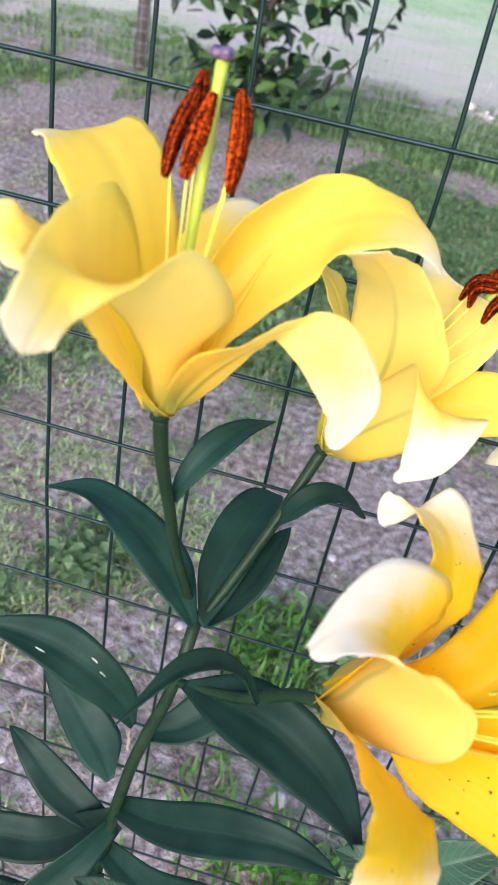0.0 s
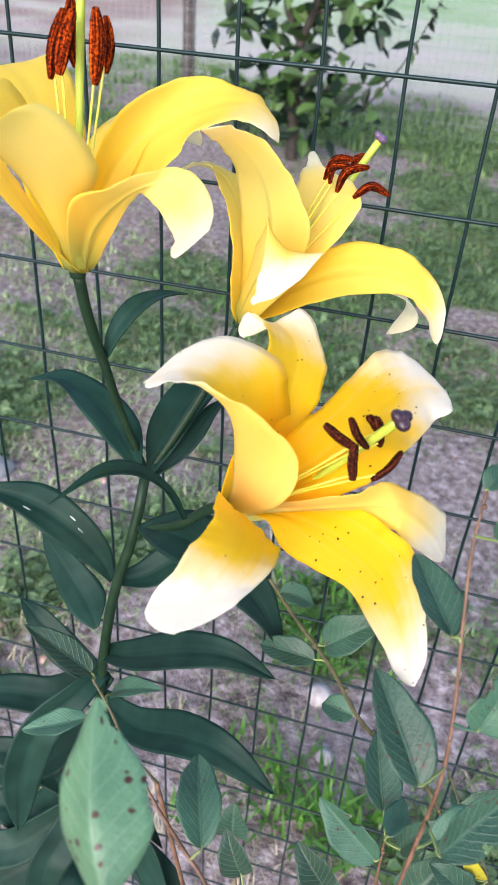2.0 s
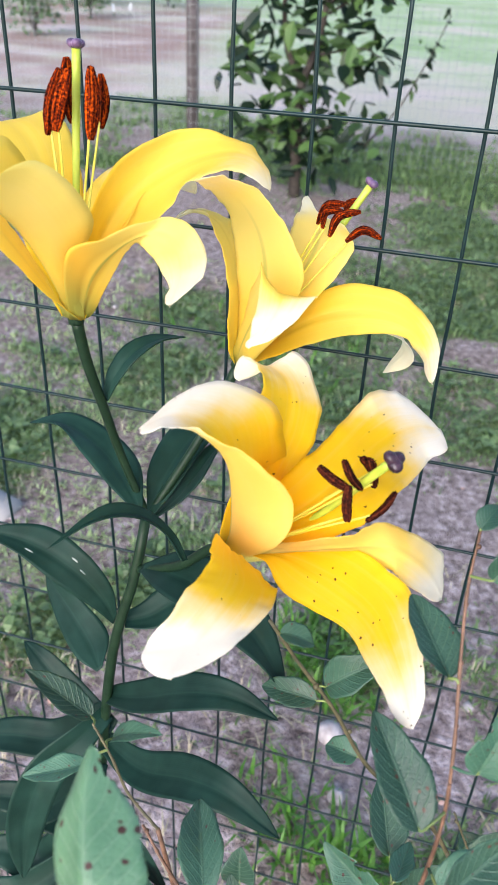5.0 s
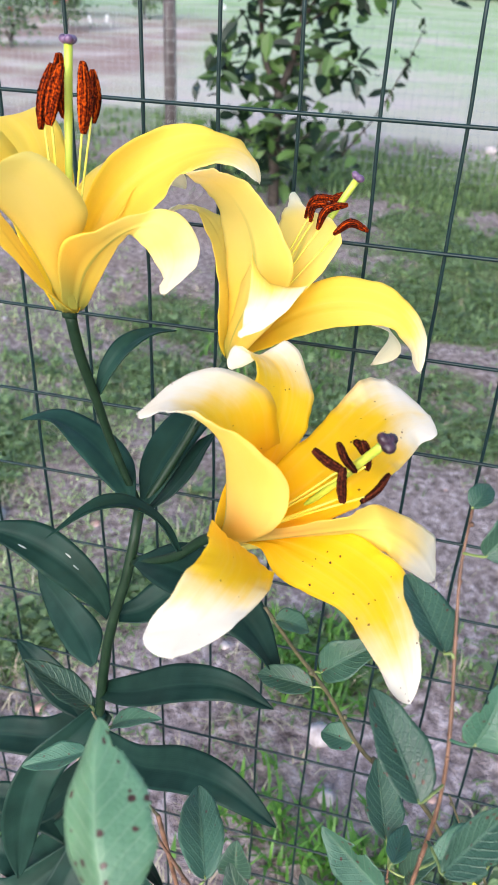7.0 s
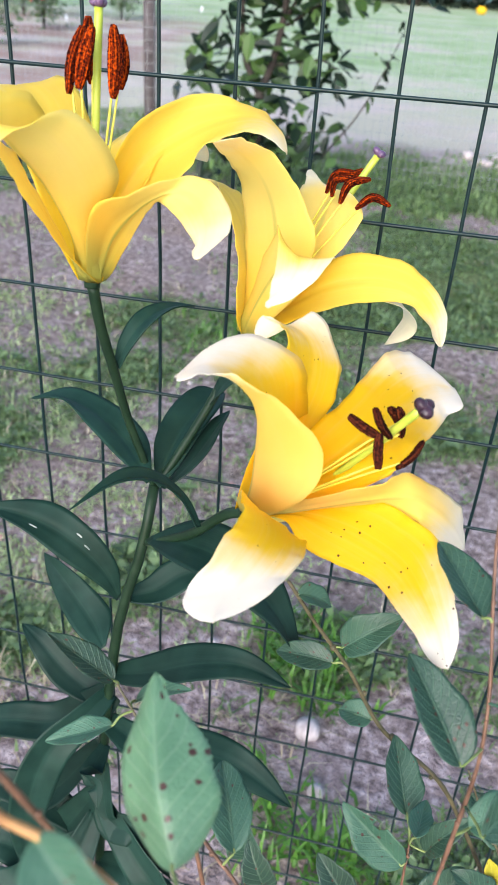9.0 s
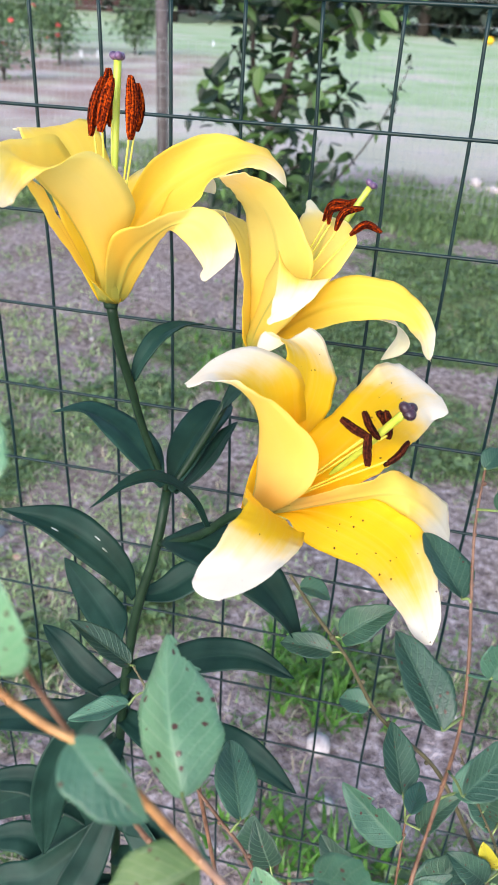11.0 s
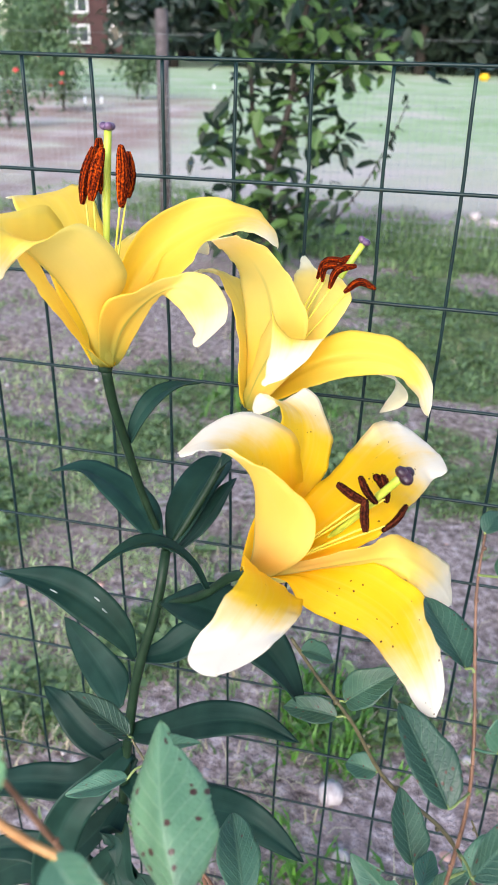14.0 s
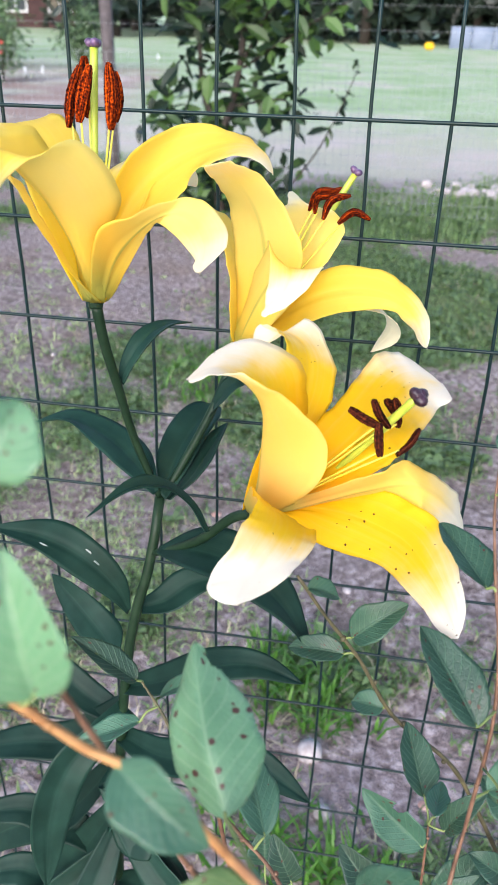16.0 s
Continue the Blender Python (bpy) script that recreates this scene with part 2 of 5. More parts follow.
STONE = plain_material("pale_stone", (0.32, 0.265, 0.265), (0.58, 0.51, 0.51), 60.0, 0.7, 0.4, 0.002)
CONCRETE = plain_material("concrete_slab", (0.30, 0.275, 0.275), (0.42, 0.39, 0.39), 14.0, 0.85, 0.5, 0.003)
BRICK = plain_material("brick_red", (0.040, 0.020, 0.021), (0.075, 0.038, 0.038), 1.2, 0.9)
MORTAR = plain_material("roof_tile", (0.10, 0.06, 0.05), (0.17, 0.11, 0.09), 1.5, 0.85)
WHITE = plain_material("white_paint", (0.60, 0.61, 0.65), (0.74, 0.75, 0.78), 3.0, 0.5)
BLUE_SHEET = plain_material("blue_grey_sheet", (0.12, 0.15, 0.22), (0.19, 0.22, 0.30), 2.0, 0.6)
YELLOW_BOX = plain_material("yellow_plastic", (0.62, 0.36, 0.01), (0.75, 0.47, 0.02), 4.0, 0.5)
ROSE = plain_material("rose_red", (0.42, 0.03, 0.03), (0.62, 0.10, 0.09), 20.0, 0.6)
glass_m, glass_nt, glass_p, _ = material("window_glass")
glass_p.inputs["Base Color"].default_value = (0.05, 0.06, 0.07, 1)
glass_p.inputs["Roughness"].default_value = 0.08
GLASS = glass_m


def foliage_material(name, dark, light, share=0.25, dim=0.0):
    m, nt, p, out = material(name)
    r = nt.nodes.new("ShaderNodeNewGeometry").outputs["Random Per Island"]
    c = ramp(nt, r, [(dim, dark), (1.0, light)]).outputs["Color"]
    nt.links.new(c, p.inputs["Base Color"])
    p.inputs["Roughness"].default_value = 0.5
    translucent(nt, p, out, mixed(nt, 1.0, c, (1.5, 1.8, 0.6), 'MULTIPLY'), share)
    return m


GRASS = foliage_material("grass_blades", (0.052, 0.090, 0.042), (0.22, 0.31, 0.145), 0.38)
PALE_GRASS = foliage_material("pale_grass_blades", (0.20, 0.25, 0.13), (0.44, 0.50, 0.31), 0.35)
WEED = foliage_material("weed_leaves", (0.045, 0.13, 0.02), (0.13, 0.28, 0.05), 0.35)
STRAW = foliage_material("dry_straw", (0.28, 0.22, 0.16), (0.50, 0.43, 0.34), 0.2)
# near-black to yellow-green: crown shade and upper-side highlights put into the leaf colours
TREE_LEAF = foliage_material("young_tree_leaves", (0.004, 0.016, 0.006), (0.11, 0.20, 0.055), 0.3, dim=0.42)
BUSH_LEAF = foliage_material("bush_leaves", (0.028, 0.060, 0.028), (0.13, 0.20, 0.10), 0.25)
FAR_LEAF = foliage_material("far_tree_leaves", (0.004, 0.011, 0.008), (0.020, 0.036, 0.024), 0.1)


def ground_material():
    m, nt, p, out = material("dirt_and_grass")
    pos = nt.nodes.new("ShaderNodeTexCoord").outputs["Object"]
    split = nt.nodes.new("ShaderNodeSeparateXYZ")
    nt.links.new(pos, split.inputs[0])
    fine, mid, broad = noise_at(nt, 42.0, 6.0, pos, 0.65), noise_at(nt, 7.0, 5.0, pos, 0.6), noise_at(nt, 1.3, 4.0, pos)
    dirt = ramp(nt, fine, [(0.32, (0.070, 0.051, 0.047)), (0.5, (0.270, 0.211, 0.203)), (0.66, (0.54, 0.45, 0.445))]).outputs["Color"]
    dirt = mixed(nt, maths(nt, 'MULTIPLY', smooth(nt, mid, 0.45, 0.7), 0.6), dirt, (0.275, 0.214, 0.206))
    dirt = mixed(nt, maths(nt, 'MULTIPLY', smooth(nt, noise_at(nt, 2.3, 4.0, pos), 0.46, 0.62), 0.5), dirt, mixed(nt, 1.0, dirt, (0.72, 0.66, 0.55), 'MULTIPLY'))
    path = maths(nt, 'SUBTRACT', 1.0, smooth(nt, maths(nt, 'ADD', split.outputs[1], mid), 1.35, 1.95))
    dirt = mixed(nt, path, dirt, mixed(nt, 1.0, dirt, (1.12, 1.1, 1.12), 'MULTIPLY'))
    green = ramp(nt, fine, [(0.3, (0.045, 0.075, 0.020)), (0.7, (0.16, 0.23, 0.065))]).outputs["Color"]
    growth = nt.nodes.new("ShaderNodeAttribute")
    growth.attribute_name = "growth"
    patch = maths(nt, 'ADD', growth.outputs["Fac"], maths(nt, 'MULTIPLY', maths(nt, 'SUBTRACT', mid, 0.5), 0.9))
    colour = mixed(nt, maths(nt, 'MULTIPLY', smooth(nt, patch, 0.42, 0.72), 0.85), dirt, green)
    field = ramp(nt, maths(nt, 'ADD', maths(nt, 'MULTIPLY', noise_at(nt, 0.5, 6.0, pos, 0.65), 0.7), maths(nt, 'MULTIPLY', mid, 0.3)),
                 [(0.38, (0.55, 0.50, 0.44)), (0.48, (0.40, 0.49, 0.31)), (0.62, (0.27, 0.39, 0.19))]).outputs["Color"]
    bare = mixed(nt, smooth(nt, noise_at(nt, 0.9, 4.0, pos), 0.4, 0.6), (0.56, 0.47, 0.45), (0.49, 0.46, 0.37))
    bare = mixed(nt, maths(nt, 'MULTIPLY', smooth(nt, split.outputs[0], -2.6, -4.2), smooth(nt, noise_at(nt, 0.6, 4.0, pos), 0.35, 0.6)), bare, (0.33, 0.225, 0.20))
    colour = mixed(nt, smooth(nt, maths(nt, 'ADD', split.outputs[1], maths(nt, 'MULTIPLY', broad, 3.0)), 7.2, 8.8), colour, bare)
    bed = maths(nt, 'ADD', maths(nt, 'ADD', split.outputs[1], maths(nt, 'MULTIPLY', broad, 4.0)), maths(nt, 'MULTIPLY', smooth(nt, split.outputs[0], -5.5, -3.0), 9.0))
    colour = mixed(nt, smooth(nt, bed, 18.0, 24.0), colour, field)
    nt.links.new(colour, p.inputs["Base Color"])
    p.inputs["Roughness"].default_value = 0.95
    p.inputs["Specular IOR Level"].default_value = 0.15
    bump(nt, p, maths(nt, 'ADD', fine, noise_at(nt, 160.0, 4.0, pos)), 0.8, 0.012)
    return m


GROUND = ground_material()


# ---- builders ----
def part(name, bm, mats, parent, label=""):
    """One bmesh as one mesh object under a thing or under a part."""
    me = bpy.data.meshes.new(name)
    bm.to_mesh(me)
    bm.free()
    for m in (mats if isinstance(mats, (list, tuple)) else [mats]):
        me.materials.append(m)
    for f in me.polygons:
        f.use_smooth = True
    ob = new(name, me)
    ob.parent = parent
    return tagged(ob, label)


def spline(points, count):
    """Points at even steps along a smooth curve through the given ones."""
    p = np.array([points[0], *points, points[-1]], float)
    p[0], p[-1] = 2 * p[1] - p[2], 2 * p[-2] - p[-3]
    dense = []
    for i in range(1, len(p) - 2):
        for t in np.linspace(0, 1, 24, endpoint=False):
            a, b, c, d = p[i - 1:i + 3]
            dense.append(0.5 * (2 * b + (c - a) * t + (2 * a - 5 * b + 4 * c - d) * t * t + (3 * b - a - 3 * c + d) * t ** 3))
    dense.append(p[-2])
    dense = np.array(dense)
    run = np.concatenate([[0], np.cumsum(np.linalg.norm(np.diff(dense, axis=0), axis=1))])
    at = np.linspace(0, run[-1], count)
    return np.stack([np.interp(at, run, dense[:, k]) for k in range(3)], -1), run[-1]


def unit(v):
    return v / (np.linalg.norm(v, axis=-1, keepdims=True) + 1e-12)


def tube(points, r0, r1, sides=10, count=28, lumps=0.0, ends=True):
    """A tapering round stalk along a smooth curve."""
    line, _ = spline(points, count)
    t = unit(np.gradient(line, axis=0))
    side = unit(np.cross(t, (0.31, 0.87, 0.38)))
    up = np.cross(t, side)
    bm = bmesh.new()
    rings = []
    for i in range(count):
        r = r0 + (r1 - r0) * i / (count - 1)
        r *= 1 + lumps * noise.noise(Vector(line[i]) * 120)
        rings.append([bm.verts.new(line[i] + r * (math.cos(a) * side[i] + math.sin(a) * up[i])) for a in np.linspace(0, math.tau, sides, endpoint=False)])
    for a, b in zip(rings, rings[1:]):
        for k in range(sides):
            bm.faces.new((a[k], a[(k + 1) % sides], b[(k + 1) % sides], b[k]))
    if ends:
        bm.faces.new(rings[0][::-1])
        bm.faces.new(rings[-1])
    return bm


def skin(bm, uv, faces):
    """Close two layers of vertex rows into one thin sheet; the upper layer takes the first material."""
    n, across = len(faces[0]), len(faces[0][0]) - 1
    co = lambda i, k: (k / across, i / (n - 1))
    for layer, rows in enumerate(faces):
        for i in range(n - 1):
            for k in range(across):
                idx = [(i, k), (i, k + 1), (i + 1, k + 1), (i + 1, k)]
                if layer:
                    idx.reverse()
                f = bm.faces.new([rows[a][b] for a, b in idx])
                f.material_index = layer
                for loop, (a, b) in zip(f.loops, idx):
                    loop[uv].uv = co(a, b)
    rim = [(0, k) for k in range(across)] + [(i, across) for i in range(n - 1)] + [(n - 1, k) for k in range(across, 0, -1)] + [(i, 0) for i in range(n - 1, 0, -1)]
    for (a, b), (c, d) in zip(rim, rim[1:] + rim[:1]):
        f = bm.faces.new((faces[0][a][b], faces[1][a][b], faces[1][c][d], faces[0][c][d]))
        for loop, at in zip(f.loops, ((a, b), (a, b), (c, d), (c, d))):
            loop[uv].uv = co(*at)
    return bm


def sheet(line, side, half, bend, thick, across=12, lift=None):
    """A thin closed leaf or petal: a line, its sideways direction, half its width and the rise of its edges, station by station."""
    n = len(line)
    t = unit(np.gradient(line, axis=0))
    side = unit(side - t * (side * t).sum(-1, keepdims=True))
    normal = np.cross(t, side)
    bm = bmesh.new()
    uv = bm.loops.layers.uv.new("uv")
    u = np.linspace(-1, 1, across + 1)
    faces = ([], [])
    for layer, off in enumerate((thick / 2, -thick / 2)):
        for i in range(n):
            row = []
            for k, a in enumerate(u):
                rise = bend[i] * a * a * half[i] + (lift(i, k, a) if lift else 0.0)
                taper = 1 - 0.85 * abs(a) ** 3
                lat = a * half[i] * (1 - 0.18 * min(abs(bend[i]), 1.2) * a * a)
                row.append(bm.verts.new(line[i] + side[i] * lat + normal[i] * (rise + off * taper)))
            faces[layer].append(row)
    return skin(bm, uv, faces)


def spun(line, side, twist):
    """Turn the sideways directions about the line by degrees, station by station."""
    t = unit(np.gradient(line, axis=0))
    side = unit(side - t * (side * t).sum(-1, keepdims=True))
    a = np.radians(twist)[:, None]
    return side * np.cos(a) + np.cross(t, side) * np.sin(a)


# ---- ground ----
# where grass has taken (x, y, reach) and where the dirt stays bare
GREEN_SPOTS = [(0.25, 5.6, 0.55), (-0.3, 5.4, 0.5), (0.9, 5.5, 0.6), (-0.15, 2.8, 0.32), (0.1, 3.0, 0.3), (0.45, 3.45, 0.35), (-0.83, 2.63, 0.25), (-0.77, 2.15, 0.2), (-0.95, 1.6, 0.16),
               (0.1, 1.05, 0.12), (0.36, 2.38, 0.22), (-0.54, 0.92, 0.1), (-1.1, 5.6, 0.5), (-2.0, 6.2, 0.6), (-2.5, 6.9, 0.5), (0.1, 4.3, 0.3), (0.5, 3.95, 0.3), (-0.25, 2.1, 0.2), (-0.4, 1.12, 0.1), (0.35, 3.05, 0.35), (0.36, 2.05, 0.16)]
BARE_SPOTS = [(0.46, 4.52, 0.25), (-1.68, 3.69, 0.5), (-1.2, 3.54, 0.4), (0.3, 2.66, 0.15), (-0.44, 1.95, 0.2), (-0.7, 1.55, 0.18), (0.03, 1.47, 0.2), (0.39, 1.58, 0.25), (-0.66, 1.26, 0.2), (0.22, 0.89, 0.12)]


def patchiness(x, y):
    grown = 0.40 + 0.30 * noise.noise(Vector((x * 1.1 + 4, y * 1.1, 1.5))) + 0.22 * noise.noise(Vector((x * 4, y * 4, 7)))
    for sign, spots in ((0.42, GREEN_SPOTS), (-0.34, BARE_SPOTS)):
        grown += sign * sum(math.exp(-((x - a) ** 2 + (y - b) ** 2) / (r * r)) for a, b, r in spots)
    return grown - 0.2 * min(1.0, max(0.0, (1.35 - y) / 0.5))


def build_ground():
    xs = np.concatenate([[-3000, -600, -150, -60, -30, -15, -8], np.arange(-5, 4.01, 0.06), [7, 14, 30, 60, 150, 600, 3000]])
    ys = np.concatenate([[-3000, -600, -100, -30, -10, -4, -2], np.arange(-1, 9.01, 0.06), [10, 12, 15, 20, 30, 45, 80, 200, 800, 3000]])
    bm = bmesh.new()
    rows = []
    for y in ys:
        row = []
        for x in xs:
            near = max(0.0, 1 - math.hypot(x, y - 3) / 12)
            h = 0.022 * noise.noise(Vector((x * 2.1, y * 2.1, 0))) + 0.010 * noise.noise(Vector((x * 9, y * 9, 3)))
            row.append(bm.verts.new((x, y, -0.025 + h * near)))
        rows.append(row)
    for a, b in zip(rows, rows[1:]):
        for k in range(len(xs) - 1):
            bm.faces.new((a[k], a[k + 1], b[k + 1], b[k]))
    ob = part("ground", bm, GROUND, None)
    cover = ob.data.attributes.new("growth", 'FLOAT', 'POINT')
    cover.data.foreach_set("value", [patchiness(v.co.x, v.co.y) for v in ob.data.vertices])
    return tagged(ob, "bare pinkish-brown dirt with patches of thin grass", "ground", kind="structure")


build_ground()


def blades(name, label, category, mat, count, size, region, threshold, seed, width=0.0022, lean=0.6, centres=None):
    """Tufts of narrow bent blades joined into one mesh."""
    rng = random.Random(seed)
    verts, tris = [], []
    made = 0
    while made < count:
        if centres:
            cx, cy, spread = rng.choice(centres)
            x, y = rng.gauss(cx, spread), rng.gauss(cy, spread)
        else:
            y = region[2] + (region[3] - region[2]) * rng.random() ** 1.5
            reach = 0.5 + 0.62 * (y + 0.2)
            x = -0.30 * (y + 0.15) + rng.uniform(-reach, reach)
            if patchiness(x, y) < threshold + rng.uniform(-0.16, 0.16):
                made += 0.02
                continue
        if math.hypot(x - 0.1, y) < 0.42 or y < 0.43:
            made += 0.02
            continue
        for _ in range(rng.randint(2, 6)):
            made += 1
            a, l = rng.uniform(0, math.tau), size * rng.uniform(0.4, 1.3)
            dx, dy = math.cos(a), math.sin(a)
            bx, by = x + rng.gauss(0, 0.012), y + rng.gauss(0, 0.012)
            k = rng.uniform(0.2, 1.0) * lean
            w = width * rng.uniform(0.7, 1.5)
            base = len(verts)
            for s, ww in ((0, 1.0), (0.55, 0.8)):
                r, z = l * k * s * s, l * s * (1 - 0.35 * k * s)
                for q in (-1, 1):
                    verts.append((bx + dx * r - dy * w * ww * q, by + dy * r + dx * w * ww * q, z - 0.03))
            r, z = l * k, l * (1 - 0.45 * k)
            verts.append((bx + dx * r, by + dy * r, z - 0.03))
            tris += [(base, base + 1, base + 3, base + 2), (base + 2, base + 3, base + 4)]
    me = bpy.data.meshes.new(name)
    me.from_pydata(verts, [], tris)
    me.materials.append(mat)
    return tagged(new(name, me), label, category, kind="stuff")


blades("grass", "thin patchy green grass on bare dirt", "grass", GRASS, 60000, 0.038, (0, 0, 0.5, 7.5), 0.54, 3, width=0.0028, lean=1.3)
blades("sparse_grass", "scattered single grass blades on trodden dirt", "grass", GRASS, 16000, 0.032, (0, 0, 0.7, 5.2), 0.30, 14, width=0.0024, lean=1.4)
blades("pale_grass", "sunbleached pale green grass tufts on pinkish dirt", "grass", PALE_GRASS, 7500, 0.032, None, 0, 15, width=0.0026, lean=1.4,
       centres=[(-0.9, 1.6, 0.14), (-1.1, 2.0, 0.2), (-0.68, 1.12, 0.08), (-1.4, 2.55, 0.22), (-0.75, 1.9, 0.15), (-0.5, 0.98, 0.07), (-0.62, 1.45, 0.1), (-1.6, 3.2, 0.3), (-0.25, 1.3, 0.12)])
blades("far_grass", "pale green meadow grass beyond the fences", "grass", GRASS, 9000, 0.07, (0, 0, 4.6, 7.0), 0.50, 4, width=0.005)
blades("straw", "dry straw and dead stalks on dirt", "straw", STRAW, 4200, 0.06, (0, 0, 0.45, 4.0), 0.25, 5, width=0.0014, lean=1.6)
blades("weeds", "bright green weed clump beside pale stones", "weeds", WEED, 900, 0.075, None, 0, 6, width=0.0035, lean=1.0,
       centres=[(0.03, 1.02, 0.05), (0.10, 0.98, 0.06), (-0.02, 1.08, 0.05), (0.02, 0.66, 0.04), (0.16, 0.62, 0.05), (-0.35, 2.4, 0.12), (-0.5, 2.55, 0.12)])


def rosettes(seed, count):
    """Low clover and plantain leaves lying on the dirt, joined into one mesh."""
    rng = random.Random(seed)
    verts, faces = [], []
    while count > 0:
        y = 0.5 + 5.0 * rng.random() ** 1.7
        x = -0.30 * (y + 0.15) + rng.uniform(-1, 1) * (0.5 + 0.62 * (y + 0.2))
        if patchiness(x, y) < 0.56 + rng.uniform(-0.12, 0.12) or y < 0.47:
            count -= 0.05
            continue
        count -= 1
        r = rng.uniform(0.010, 0.034)
        for k in range(rng.randint(3, 8)):
            a, l = rng.uniform(0, math.tau), r * rng.uniform(0.6, 1.3)
            d, w = np.array((math.cos(a), math.sin(a), 0)), np.array((-math.sin(a), math.cos(a), 0))
            c = np.array((x, y, -0.022 + rng.uniform(0, 0.02)))
            i = len(verts)
            rise = rng.uniform(0.1, 0.7)
            for s, q, h in ((0, 0, 0), (0.35, 0.28, 0.7), (0.75, 0.26, 1.0), (1.0, 0, 0.9), (0.75, -0.26, 1.0), (0.35, -0.28, 0.7)):
                verts.append(tuple(c + d * l * s + w * l * q + np.array((0, 0, l * rise * h))))
            faces.append((i, i + 1, i + 2, i + 3, i + 4, i + 5))
    me = bpy.data.meshes.new("clover")
    me.from_pydata(verts, [], faces)
    me.materials.append(GRASS)
    return tagged(new("clover", me), "low clover and weed leaves among dirt", "weeds", kind="stuff")


rosettes(12, 3000)


def stone(x, y, r, flat, seed):
    bm = bmesh.new()
    bmesh.ops.create_icosphere(bm, subdivisions=3, radius=r)
    for v in bm.verts:
        v.co *= 1 + 0.14 * noise.noise(v.co * (1.6 / r) + Vector((seed, 0, 0)))
        v.co.z *= flat
    ob = part("stone", bm, STONE, None)
    ob.location = (x, y, -0.03 + r * flat * 0.8)
    return tagged(ob, "small rounded pale stone lying on dirt", "stone", "pale stones")


stone(0.081, 0.858, 0.0235, 0.95, 1)
stone(0.116, 0.735, 0.015, 1.25, 5)
rng = random.Random(9)
for k in range(90):
    y = rng.uniform(0.55, 3.2)
    stone(-0.3 * y + rng.uniform(-0.5 * y - 0.2, 0.5 * y + 0.2), y, rng.uniform(0.004, 0.011), rng.uniform(0.5, 0.9), k)

BRICK_CHIP = plain_material("brick_chip", (0.40, 0.20, 0.16), (0.62, 0.40, 0.34), 60.0, 0.85, 0.5, 0.002)
for k in range(26):
    y = rng.uniform(0.55, 1.9)
    chip = stone(-0.2 * y + rng.uniform(-0.3 * y - 0.2, 0.45 * y + 0.25), y, rng.uniform(0.006, 0.014), rng.uniform(0.4, 0.7), 300 + k)
    chip.data.materials[0] = BRICK_CHIP
    chip.name = "brick_chip"
    tagged(chip, "small pinkish brick fragment lying on dirt", "rubble", "brick fragments")

# ---- green wire fence ----
FENCE_Y, PITCH_X, PITCH_Z, ROWS_Z, TOP = 0.4095, 0.0508, 0.0757, 17, 1.198
fence = tagged(new("wire_fence"), "dark green coated welded wire fence with rectangular mesh", "fence")
fence.location = (0, FENCE_Y, 0)


def fence_wire(name, length, horizontal, seed):
    pts = []
    n = 40
    for k in range(n + 1):
        s = k / n
        wob = 0.0005 * math.sin(s * 33 + seed) + 0.0003 * math.sin(s * 71 + 2 * seed)
        if horizontal:
            pts.append(((s - 0.5) * length, 0.0, wob))
        else:
            pts.append((wob, 0.0026, TOP - s * length + 0.0005))
    return tube(pts, 0.0013, 0.0013, 8, 90 if horizontal else 60)


kinds = []
for k in range(4):
    me = part("vertical_wire", fence_wire("vertical_wire", TOP + 0.06, False, k * 1.7), WIRE, fence)
    kinds.append(me.data)
    me.location = ((k - 2) * PITCH_X, 0, 0)
for i in list(range(-44, -2)) + list(range(2, 45)):
    w = new("vertical_wire", kinds[i % 4])
    w.parent, w.location = fence, (i * PITCH_X, 0, 0)
kinds = []
for j in range(ROWS_Z):
    if j < 4:
        ob = part("horizontal_wire", fence_wire("horizontal_wire", 89 * PITCH_X, True, 0.9 + j * 2.3), WIRE, fence)
        kinds.append(ob.data)
    else:
        ob = new("horizontal_wire", kinds[j % 4])
        ob.parent = fence
    ob.location = (0, 0, TOP - j * PITCH_Z)

# ---- lily ----
lily = tagged(new("lily_plant"), "tall lily with three open yellow flowers and dark green strap leaves", "lily")
lily.location = (-0.055, 0.225, -0.03)
BACK = Matrix.Translation(-lily.location)


def stalk(parent, name, points, r0, r1):
    bm = tube(points, r0, r1, 12, 36)
    bm.transform(BACK)
    return part(name, bm, STALK, parent)


def strap_leaf(parent, points, width, normal, twist=0.0, fold=0.28):
    line, length = spline(points, 34)
    s = np.linspace(0, 1, 34)
    t = unit(np.gradient(line, axis=0))
    side = unit(np.cross(np.array(normal, float), t))
    side = spun(line, side, twist * s)
    half = 0.5 * width * (0.42 + 0.58 * np.sin(np.clip(s / 0.55, 0, 1) * np.pi / 2)) * np.where(s > 0.4, np.clip(1 - (np.clip(s - 0.4, 0, 1) / 0.6) ** 2.1, 0.0, 1) ** 0.85, 1) + 0.0003
    bend = fold * (1 - 0.6 * s)
    seed = points[0][0] * 900 + points[-1][2] * 700
    wave = lambda i, k, a: 0.035 * width * a * a * math.sin(s[i] * 9 + seed + 1.5 * a) - 0.03 * width * math.exp(-(a / 0.12) ** 2)
    bm = sheet(line, side, half, bend, 0.0007, 10, wave)
    bm.transform(BACK)
    return part("leaf", bm, [LILY_LEAF, LILY_LEAF], parent)


class Blossom:
    pass


